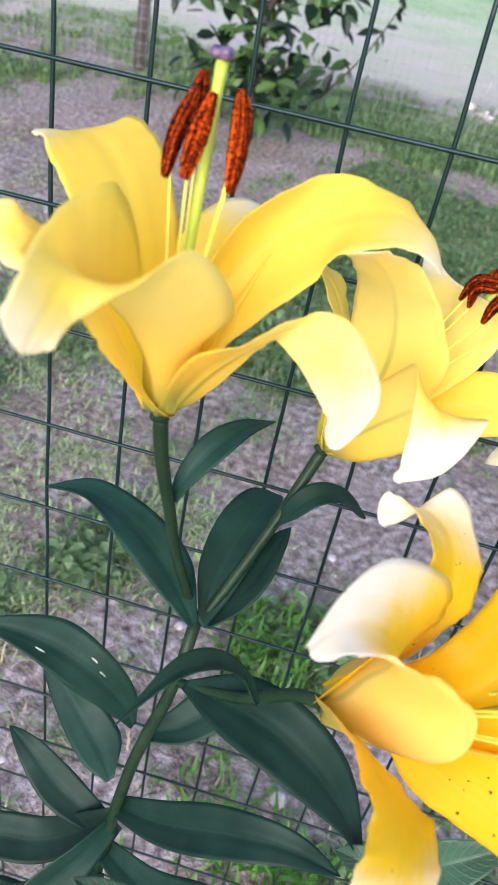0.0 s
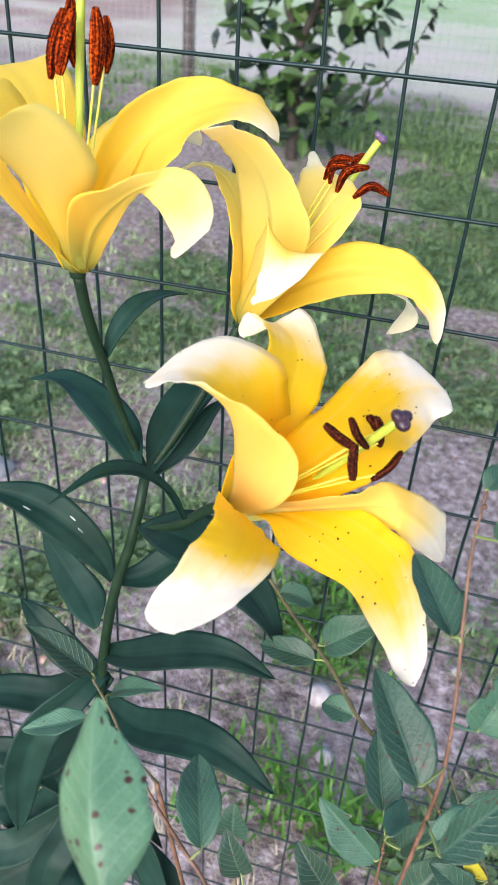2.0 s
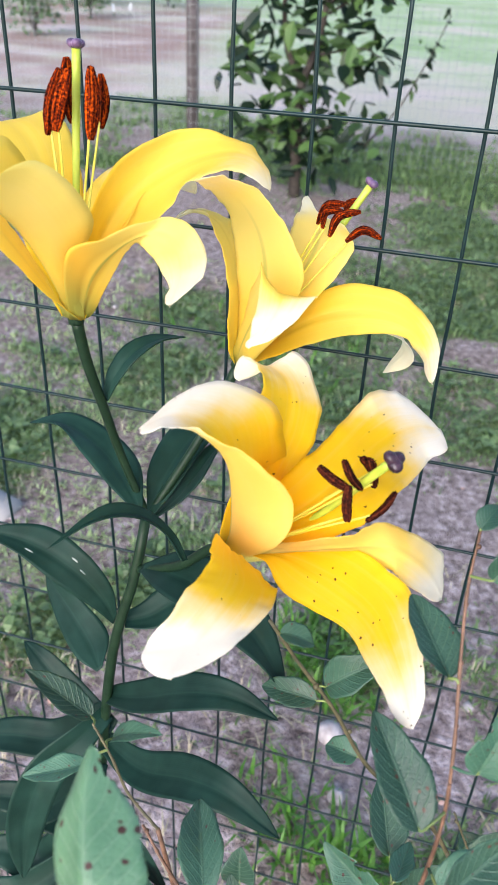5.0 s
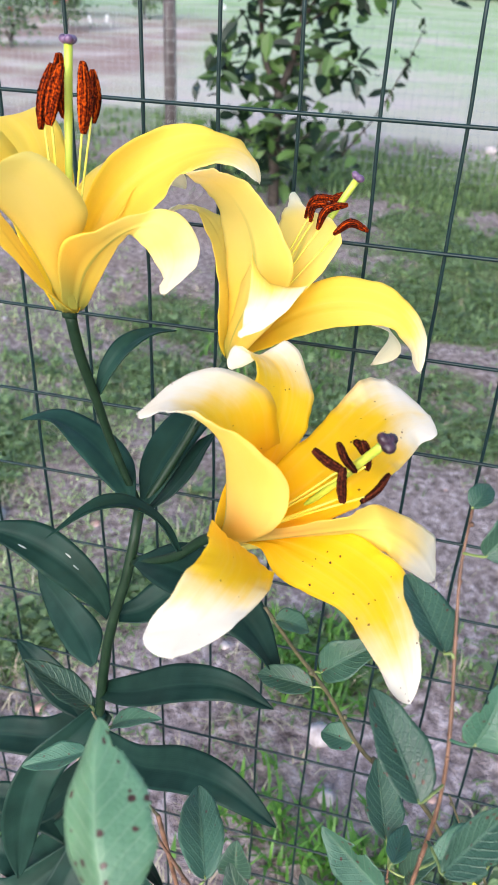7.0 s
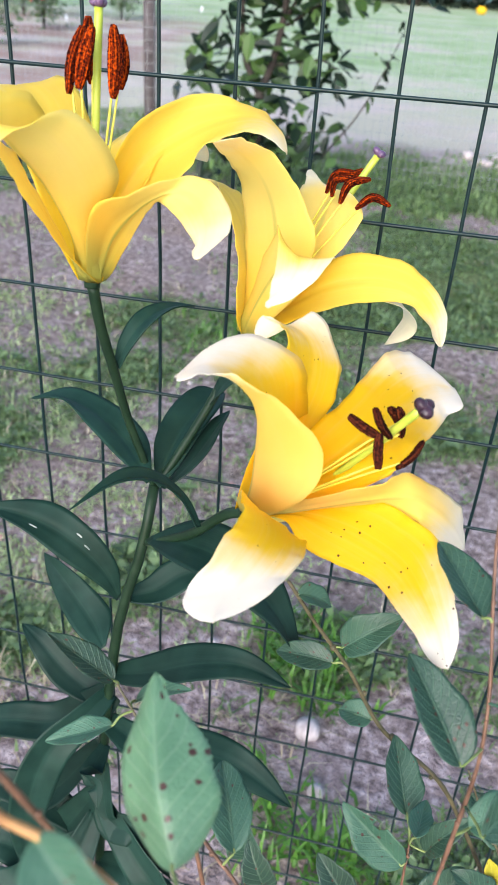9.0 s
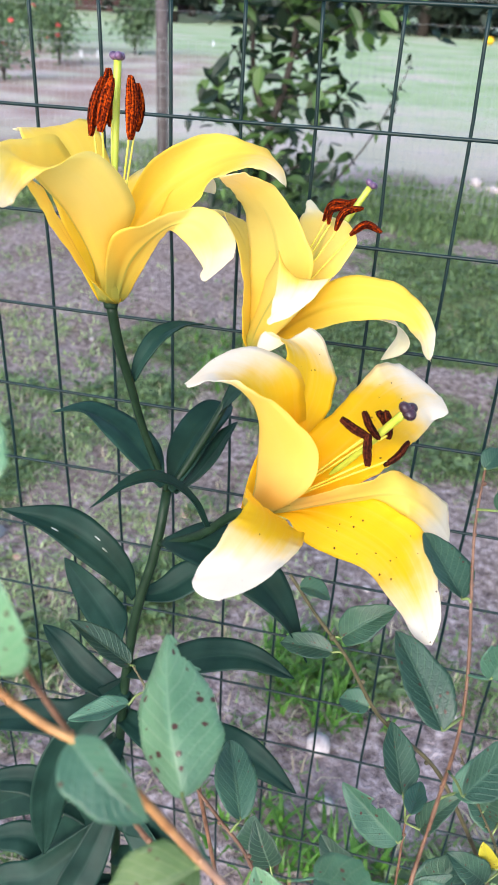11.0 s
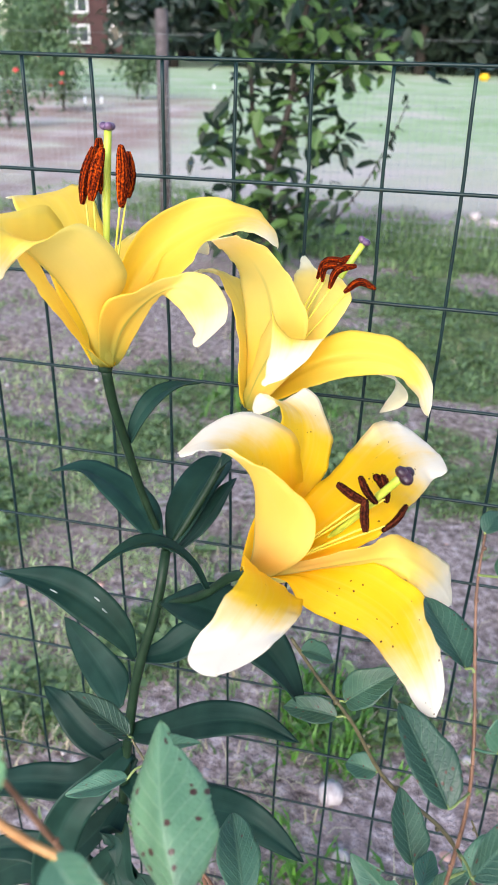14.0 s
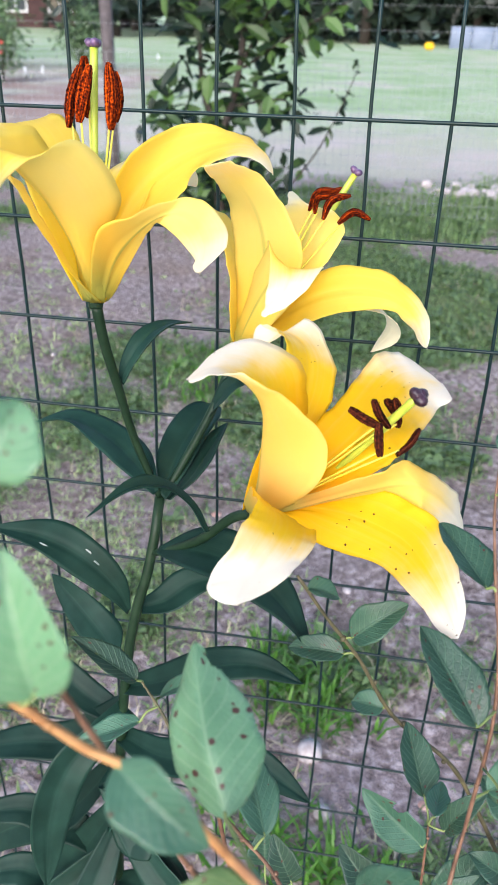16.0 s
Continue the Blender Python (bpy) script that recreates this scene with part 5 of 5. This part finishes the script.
shoot_leaf('big', (0.0885, 0.008, 0.974), (0.069, 0.051, 1.0), 0.0225, (-0.25, -0.6, 0.75))
shoot_leaf('rl', (0.1771, 0.1458, 0.9633), (0.1569, 0.1792, 0.9725), 0.0170, (0.18, -0.16, 0.97), droop=0.02)
shoot_leaf('rm', (0.1753, 0.101, 0.9268), (0.1501, 0.1334, 0.9482), 0.0186, (0.21, -0.42, 0.88), droop=0.04)
shoot_leaf('sl', (0.09, 0.0985, 0.836), (0.0722, 0.144, 0.836), 0.0185, (0.1, -0.35, 0.9))
shoot_leaf('k1', (0.0134, 0.1472, 0.8742), (-0.0189, 0.1437, 0.902), 0.0133, (0.65, -0.25, 0.72), droop=-0.00)
shoot_leaf('k2', (0.0227, 0.122, 0.8738), (-0.0103, 0.1163, 0.8577), 0.0117, (-0.40, -0.20, 0.89), droop=-0.02)
shoot_leaf('k3', (0.0282, 0.1396, 0.8729), (0.0592, 0.1291, 0.9018), 0.0091, (-0.70, -0.10, 0.71), droop=0.06)
shoot_leaf('top', (0.1787, 0.183, 1.0113), (0.1852, 0.195, 1.0157), 0.0085, (0, -0.4, 0.9))
shoot_leaf('r2', (0.186, 0.166, 1.0005), (0.1998, 0.182, 1.0205), 0.0155, (0.3, -0.75, 0.5))
shoot_leaf('r3', (0.1926, 0.12, 0.9437), (0.2005, 0.135, 0.967), 0.0185, (0.2, -0.8, 0.5))
shoot_leaf('r4', (0.1882, 0.0905, 0.9018), (0.2161, 0.1203, 0.9155), 0.0168, (0.28, -0.60, 0.75), droop=-0.03)
shoot_leaf('r5', (0.188, 0.11, 0.878), (0.214, 0.13, 0.878), 0.016, (0, -0.5, 0.8))
shoot_leaf('m1', (0.173, 0.1721, 0.7883), (0.1611, 0.2086, 0.8072), 0.0186, (0.22, -0.39, 0.89), droop=0.00)
shoot_leaf('m2', (0.1741, 0.1549, 0.7681), (0.137, 0.1656, 0.7961), 0.0198, (0.03, -0.92, 0.39), droop=0.01)
shoot_leaf('m3', (0.1774, 0.1543, 0.7966), (0.1823, 0.1807, 0.7932), 0.0112, (-0.07, 0.14, 0.99), droop=-0.03)
shoot_leaf('m4', (0.1853, 0.16, 0.778), (0.2038, 0.162, 0.813), 0.0125, (-0.5, -0.5, 0.6))
shoot_leaf('low1', (0.1322, 0.045, 0.891), (0.1875, 0.035, 0.919), 0.0175, (0.1, -0.6, 0.75))
shoot_leaf('low2', (0.121, 0.05, 0.842), (0.106, 0.055, 0.872), 0.018, (0, -0.6, 0.8))
shoot_leaf('bl1', (0.102, -0.02, 0.987), (0.079, -0.032, 0.973), 0.0165, (-0.1, -0.6, 0.8))
shoot_leaf('bl2', (0.052, -0.025, 1.051), (0.046, -0.018, 1.085), 0.015, (0.3, -0.8, 0.5))
shoot_leaf('bl3', (0.069, -0.024, 1.032), (0.092, -0.032, 1.02), 0.0115, (0.15, -0.75, 0.6))
shoot_leaf('bl4', (0.116, -0.012, 0.907), (0.108, -0.02, 0.97), 0.02, (0, -0.7, 0.6))
shoot_leaf('bl5', (0.046, -0.02, 1.103), (0.05, -0.01, 1.115), 0.013, (0.3, -0.8, 0.5))
shoot_leaf('yel', (0.24, 0.2, 0.701), (0.232, 0.2, 0.726), 0.014, (0, -0.8, 0.6))
shoot_leaf('q1', (0.123, 0.208, 0.868), (0.152, 0.215, 0.892), 0.018, (0, -0.5, 0.9))
shoot_leaf('q2', (0.119, 0.208, 0.855), (0.086, 0.215, 0.848), 0.014, (0, -0.5, 0.9))
shoot_leaf('q3', (0.146, 0.209, 0.815), (0.127, 0.215, 0.811), 0.014, (0, -0.5, 0.9))
shoot_leaf('q4', (0.095, 0.208, 0.9), (0.113, 0.215, 0.89), 0.012, (0, -0.3, 1))
shoot_leaf('b1', (0.207, 0.2, 0.649), (0.226, 0.22, 0.68), 0.03, (0, -0.5, 0.8))
shoot_leaf('b2', (0.157, 0.2, 0.599), (0.146, 0.2, 0.671), 0.03, (0, -0.6, 0.8))
shoot_leaf('b3', (0.24, 0.21, 0.736), (0.214, 0.22, 0.756), 0.024, (0, -0.5, 0.8))
shoot_leaf('b4', (0.078, 0.22, 0.625), (0.075, 0.23, 0.652), 0.022, (0, -0.5, 0.8))
shoot_leaf('b5', (0.244, 0.16, 0.688), (0.218, 0.17, 0.711), 0.026, (0, -0.5, 0.8))
shoot_leaf('b6', (0.186, 0.15, 0.7104), (0.2105, 0.16, 0.7435), 0.022, (0, -0.6, 0.8))
shoot_leaf('b7', (0.2264, 0.2, 0.7544), (0.2369, 0.21, 0.7831), 0.022, (-0.2, -0.6, 0.7))
shoot_leaf('b8', (0.2378, 0.19, 0.6991), (0.2093, 0.19, 0.7205), 0.018, (0, -0.5, 0.8))
shoot_leaf('b9', (0.1023, 0.14, 0.7375), (0.089, 0.15, 0.7641), 0.016, (0, -0.7, 0.7))
shoot_leaf('c1', (0.1512, 0.16, 0.7115), (0.1284, 0.17, 0.7365), 0.018, (0, -0.6, 0.8))
shoot_leaf('c2', (0.2398, 0.18, 0.6802), (0.2129, 0.185, 0.6871), 0.022, (0, -0.5, 0.8))


# ---- rear fence and young tree ----
def rear_fence():
    f = tagged(new("rear_fence"), "low rear garden fence of fine grey wire on wooden posts", "fence")
    f.location = (-1.81, 5.396, -0.02)
    for k in range(-2, 4):
        bm = bmesh.new()
        bmesh.ops.create_cube(bm, size=1.0, matrix=Matrix.Translation((k * 2.9, 0.05, 0.66)) @ Matrix.Diagonal((0.07, 0.07, 1.50, 1)))
        bmesh.ops.bevel(bm, geom=bm.edges[:], offset=0.008, segments=2, affect='EDGES')
        for v in bm.verts:
            v.co.x += 0.012 * noise.noise(Vector((k, v.co.z * 2, 0)))
        part("post", bm, POST, f, "weathered grey wooden post")
    verts, faces = [], []

    def strip(a, b, r):
        a, b = np.array(a), np.array(b)
        d = unit(b - a)
        s = unit(np.cross(d, (0.1, 1, 0.05))) * r
        u = np.cross(d, s)
        i = len(verts)
        for p in (a, b):
            verts.extend(tuple(p + q) for q in (s, u, -s, -u))
        for k in range(4):
            faces.append((i + k, i + (k + 1) % 4, i + 4 + (k + 1) % 4, i + 4 + k))
    for k in range(-120, 180):
        strip((k * 0.05, 0, 0), (k * 0.05, 0, 0.95), 0.0013)
    for k in range(14):
        strip((-6, 0, 0.02 + k * 0.072), (9, 0, 0.02 + k * 0.072), 0.0013)
    for z in (1.12, 1.26):
        strip((-6, 0, z), (9, 0, z), 0.0010)
    me = bpy.data.meshes.new("wire_mesh")
    me.from_pydata(verts, [], faces)
    me.materials.append(GREY_WIRE)
    ob = new("wire_mesh", me)
    ob.parent = f
    tagged(ob, "fine grey wire netting", kind="stuff")


rear_fence()


def leaf_cards(rng, centres, size, mat_index=0):
    """Many small pointed leaves, each two bent halves, joined."""
    verts, faces = [], []
    for c, n in centres:
        a = unit(np.array([rng.gauss(0, 1), rng.gauss(0, 1), rng.gauss(0, 0.6) - 0.35]))
        w = unit(np.cross(a, n + 0.4 * np.array([rng.gauss(0, 1), rng.gauss(0, 1), rng.gauss(0, 1)])))
        up = np.cross(w, a)
        l = size * rng.uniform(0.6, 1.25)
        i = len(verts)
        for s, q, h in ((0, 0, 0), (0.3, 0.23, 0.05), (0.65, 0.20, 0.03), (1.0, 0, -0.1), (0.65, -0.20, 0.03), (0.3, -0.23, 0.05), (0.45, 0, -0.03)):
            verts.append(tuple(c + a * l * s + w * l * q + up * l * h))
        faces += [(i, i + 1, i + 6), (i + 1, i + 2, i + 6), (i + 2, i + 3, i + 6), (i + 3, i + 4, i + 6), (i + 4, i + 5, i + 6), (i + 5, i, i + 6)]
    return verts, faces


def young_tree():
    rng = random.Random(21)
    tree = tagged(new("young_tree"), "young broad-leaved tree with dark forked trunk behind the fence", "tree")
    tree.location = (-0.83, 4.45, -0.03)
    limbs = [
        ([(0, 0, 0), (-0.01, 0, 0.35), (0.0, 0, 0.62)], 0.036, 0.028),
        ([(0, 0, 0.60), (-0.10, 0.02, 0.80), (-0.12, 0, 1.10), (-0.10, 0, 1.5), (-0.16, 0, 2.0)], 0.017, 0.006),
        ([(0, 0, 0.60), (0.08, 0.0, 0.85), (0.14, 0, 1.25), (0.20, 0.02, 1.6), (0.26, 0, 2.1)], 0.022, 0.007),
        ([(0.10, 0, 0.95), (0.28, -0.05, 1.25), (0.46, -0.05, 1.42)], 0.010, 0.004),
        ([(0.0, 0, 0.45), (-0.18, 0.05, 0.62), (-0.40, 0, 0.78)], 0.010, 0.004),
        ([(0.0, 0, 0.30), (0.20, -0.05, 0.42), (0.38, 0, 0.45)], 0.008, 0.003),
        ([(0.0, 0, 0.25), (-0.15, -0.05, 0.36), (-0.28, 0, 0.36)], 0.008, 0.003),
        ([(0.05, 0, 0.75), (0.30, 0.0, 0.80), (0.42, 0, 0.76)], 0.008, 0.003),
        ([(-0.1, 0, 1.2), (-0.28, 0.02, 1.45), (-0.34, 0, 1.7)], 0.008, 0.003),
        ([(0.12, 0, 0.95), (0.40, -0.05, 1.12), (0.68, -0.05, 1.28)], 0.009, 0.003),
        ([(0.38, -0.03, 0.32), (0.55, 0, 0.55), (0.68, 0, 0.82), (0.74, 0, 0.98)], 0.006, 0.002),
    ]
    spots = []
    for k, (pts, r0, r1) in enumerate(limbs):
        part("trunk" if k == 0 else "limb", tube(pts, r0, r1, 9, 20, 0.15), BARK, tree)
        line, length = spline(pts, 40)
        if k:
            for _ in range(int(length * (105 if k < 10 else 0))):
                c = line[min(39, max(6, 7 * rng.randint(1, 5) + rng.randint(-2, 3)))]
                r = 0.085
                spots.append((c + np.array([rng.gauss(0, r), rng.gauss(0, r), rng.gauss(0, r * 0.8)]), np.array([0, -0.4, 1.0])))
    for _ in range(170):
        spots.append((np.array([rng.gauss(0, 0.19), rng.gauss(0, 0.15), rng.uniform(0.12, 0.75)]), np.array([0, -0.4, 1.0])))
    for _ in range(130):
        spots.append((np.array([rng.gauss(0.22, 0.22), rng.gauss(0, 0.2), rng.gauss(1.45, 0.2)]), np.array([0, -0.4, 1.0])))
    line, _ = spline(limbs[10][0], 40)
    sprig = [(line[rng.randint(18, 39)] + np.array([rng.gauss(0, 0.03), 0, rng.gauss(0, 0.03)]), np.array([0, -0.4, 1.0])) for _ in range(16)]
    verts, faces = leaf_cards(rng, sprig, 0.06)
    more, rest = leaf_cards(rng, spots, 0.125)
    faces += [tuple(i + len(verts) for i in f) for f in rest]
    verts += more
    me = bpy.data.meshes.new("crown")
    me.from_pydata(verts, [], faces)
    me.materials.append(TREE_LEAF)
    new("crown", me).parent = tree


young_tree()


def bush(x, y, height, spread, leaf, count, mat, seed, label, blooms=0):
    rng = random.Random(seed)
    b = tagged(new("bush"), label, "bush", "garden bushes")
    b.location = (x, y, -0.03)
    spots = []
    for k in range(7):
        a = rng.uniform(0, math.tau)
        tip = np.array([math.cos(a) * spread * rng.uniform(0.2, 0.8), math.sin(a) * spread * rng.uniform(0.2, 0.8), height * rng.uniform(0.6, 1.0)])
        pts = [np.zeros(3), tip * (0.3, 0.3, 0.5), tip]
        part("stem", tube(pts, 0.012, 0.005, 6, 12), BARK, b)
        for _ in range(count // 7):
            c = tip * rng.uniform(0.35, 1.05) + np.array([rng.gauss(0, 1), rng.gauss(0, 1), rng.gauss(0, 0.8)]) * spread * 0.24
            c[2] = max(c[2], 0.03)
            spots.append((c, np.array([0, -0.3, 1.0])))
    verts, faces = leaf_cards(rng, spots, leaf)
    me = bpy.data.meshes.new("crown")
    me.from_pydata(verts, [], faces)
    me.materials.append(mat)
    new("crown", me).parent = b
    for k in range(blooms):
        c, _ = rng.choice(spots)
        bm = bmesh.new()
        bmesh.ops.create_icosphere(bm, subdivisions=2, radius=0.042, matrix=Matrix.Translation(c - np.array([0, 0.08, 0])) @ Matrix.Diagonal((1, 1, 0.7, 1)))
        for v in bm.verts:
            v.co += 0.018 * noise.noise_vector(v.co * 40)
        part("bloom", bm, ROSE, b, "red rose bloom")


bush(-6.9, 14.4, 1.15, 0.75, 0.10, 1100, BUSH_LEAF, 31, "sparse rose bush with a few red blooms", 4)
bush(-6.3, 11.3, 0.95, 0.55, 0.09, 800, BUSH_LEAF, 36, "sparse rose bush with a few red blooms", 3)
bush(-6.9, 18.2, 1.25, 0.72, 0.11, 1300, BUSH_LEAF, 32, "low green garden shrub on dirt")
bush(-8.6, 17.0, 2.4, 0.9, 0.13, 2000, BUSH_LEAF, 33, "tall loose garden shrub with pale leaves")
bush(-10.4, 20.0, 2.6, 1.0, 0.14, 2000, BUSH_LEAF, 34, "tall loose garden shrub with pale leaves")
bush(-11.2, 20.0, 1.4, 0.8, 0.12, 700, BUSH_LEAF, 35, "sparse rose bush with a few red blooms", 6)
bush(-12.5, 24.0, 3.2, 1.3, 0.16, 1200, BUSH_LEAF, 37, "tall loose garden shrub with pale leaves")


def slab():
    bm = bmesh.new()
    bmesh.ops.create_cube(bm, size=1.0, matrix=Matrix.Diagonal((0.40, 0.10, 0.05, 1)))
    bmesh.ops.bevel(bm, geom=bm.edges[:], offset=0.006, segments=2, affect='EDGES')
    ob = part("paving_slab", bm, CONCRETE, None)
    ob.matrix_world = pose(-1.00, 1.30, -0.012, 0, 2, -16)
    tagged(ob, "pale concrete edging slab lying on dirt", "slab")


slab()
for k in range(34):
    stone(0.80 + rng.gauss(0, 0.20), 6.33 + rng.gauss(0, 0.12), rng.uniform(0.018, 0.05), rng.uniform(0.5, 0.8), 100 + k)


def plant_tag(x, y, height, lean):
    tag = tagged(new("plant_tag"), "white plastic plant tag on a thin stake", "tag", "garden plant tags")
    tag.location = (x, y, -0.03)
    part("stake", tube([(0, 0, 0), (lean * 0.5, 0, height * 0.5), (lean, 0, height)], 0.006, 0.005, 7, 8), GREY_WIRE, tag)
    bm = bmesh.new()
    bmesh.ops.create_cube(bm, size=1.0, matrix=Matrix.Translation((lean, -0.012, height)) @ Matrix.Rotation(-lean * 2, 4, 'Y') @ Matrix.Diagonal((0.045, 0.008, 0.13, 1)))
    bmesh.ops.bevel(bm, geom=bm.edges[:], offset=0.003, segments=1, affect='EDGES')
    part("plate", bm, WHITE, tag)


plant_tag(-6.25, 14.9, 0.20, -0.1)
plant_tag(-7.1, 15.7, 0.12, 0.05)
plant_tag(-6.2, 22.0, 0.14, 0.05)


def sheet_fence():
    f = tagged(new("sheet_fence"), "blue-grey sheet metal fence at the far meadow edge", "fence")
    f.location = (3.0, 38.5, -0.03)
    for k in range(9):
        bm = bmesh.new()
        bmesh.ops.create_cube(bm, size=1.0, matrix=Matrix.Translation((k * 0.9 - 0.4, 0, 0.42)) @ Matrix.Diagonal((0.88, 0.05, 0.90, 1)))
        bmesh.ops.bevel(bm, geom=bm.edges[:], offset=0.012, segments=1, affect='EDGES')
        part("panel", bm, BLUE_SHEET, f)


sheet_fence()


def yellow_box():
    bm = bmesh.new()
    bmesh.ops.create_cube(bm, size=1.0, matrix=Matrix.Translation((0, 0, 0.13)) @ Matrix.Diagonal((0.40, 0.30, 0.28, 1)))
    bmesh.ops.bevel(bm, geom=bm.edges[:], offset=0.06, segments=3, affect='EDGES')
    ob = part("utility_box", bm, YELLOW_BOX, None)
    ob.location = (1.25, 36.5, -0.02)
    tagged(ob, "small yellow plastic utility box on the meadow", "box")


yellow_box()


def far_tree(x, y, height, radius, seed):
    rng = random.Random(seed)
    tree = tagged(new("far_tree"), "dark dense tree at the edge of the meadow", "tree", "trees at the meadow edge")
    tree.location = (x, y, -0.03)
    part("trunk", tube([(0, 0, 0), (0.1, 0, height * 0.3), (0, 0, height * 0.8)], 0.28, 0.08, 8, 10), BARK, tree)
    spots = []
    lobes = [(np.array([rng.gauss(0, radius * 0.5), rng.gauss(0, radius * 0.4), height * rng.uniform(0.12, 0.9)]), radius * rng.uniform(0.35, 0.7)) for _ in range(16)]
    for c, r in lobes:
        for _ in range(110):
            d = unit(np.array([rng.gauss(0, 1), rng.gauss(0, 1), rng.gauss(0, 1)]))
            p = c + d * r * rng.uniform(0.75, 1.05)
            p[2] = max(p[2], 0.1)
            spots.append((p, d))
    verts, faces = leaf_cards(rng, spots, 0.75)
    me = bpy.data.meshes.new("crown")
    me.from_pydata(verts, [], faces)
    me.materials.append(FAR_LEAF)
    new("crown", me).parent = tree


for k in range(26):
    x = -40 + 2.9 * k
    if -29 < x < -18.5:
        continue
    far_tree(x + 0.8 * math.sin(k * 2.1), (43 if k % 2 else 47) + 1.5 * math.cos(k * 1.7), 9 + 2 * math.sin(k), 2.9, 60 + k)

for k in range(7):
    far_tree(-33 + 3 * k, 68 + 2 * math.cos(k * 2.2), 10 + math.sin(k * 1.3), 3.2, 90 + k)


for k in range(12):
    far_tree(-17 + 4.2 * k, 53 + 2 * math.cos(k * 2.9), 10 + math.sin(k * 1.9), 3.6, 120 + k)


def house():
    h = tagged(new("house"), "two-storey red brick house with white framed windows", "house")
    h.location = (-23.6, 55.0, 0.3)
    wide, deep, high = 7.4, 8.0, 5.2

    def block(name, lo, hi, mat, parent, label=""):
        bm = bmesh.new()
        c, d = (np.array(lo) + hi) / 2, np.array(hi) - lo
        bmesh.ops.create_cube(bm, size=1.0, matrix=Matrix.Translation(c) @ Matrix.Diagonal((*d, 1)))
        ob = part(name, bm, mat, parent, label)
        for f in ob.data.polygons:
            f.use_smooth = False
        return ob
    block("wall", (-wide / 2, 0, -0.35), (wide / 2, deep, high), BRICK, h)
    bm = bmesh.new()
    v = [bm.verts.new(p) for p in ((-4.1, -0.5, 5.1), (4.1, -0.5, 5.1), (4.1, 8.5, 5.1), (-4.1, 8.5, 5.1), (-4.1, 4, 7.8), (4.1, 4, 7.8))]
    for f in ((0, 1, 5, 4), (2, 3, 4, 5), (0, 4, 3), (1, 2, 5), (3, 2, 1, 0)):
        bm.faces.new([v[k] for k in f])
    part("roof", bm, MORTAR, h)
    for x in (-1.4, 1.6, 3.05):
        k = 0.5 if x > 3 else 1.0
        for z in (0.55, 2.35):
            w = block("window", (x - 0.8 * k, -0.10, z), (x + 0.8 * k, -0.02, z + 1.15), WHITE, h)
            block("pane", (x - 0.68 * k, -0.13, z + 0.12), (x - 0.06, -0.105, z + 1.03), GLASS, w)
            block("pane", (x + 0.06, -0.13, z + 0.12), (x + 0.68 * k, -0.105, z + 1.03), GLASS, w)
    block("door", (-0.15, -0.08, 0.05), (0.65, -0.02, 2.0), BRICK, h)


house()
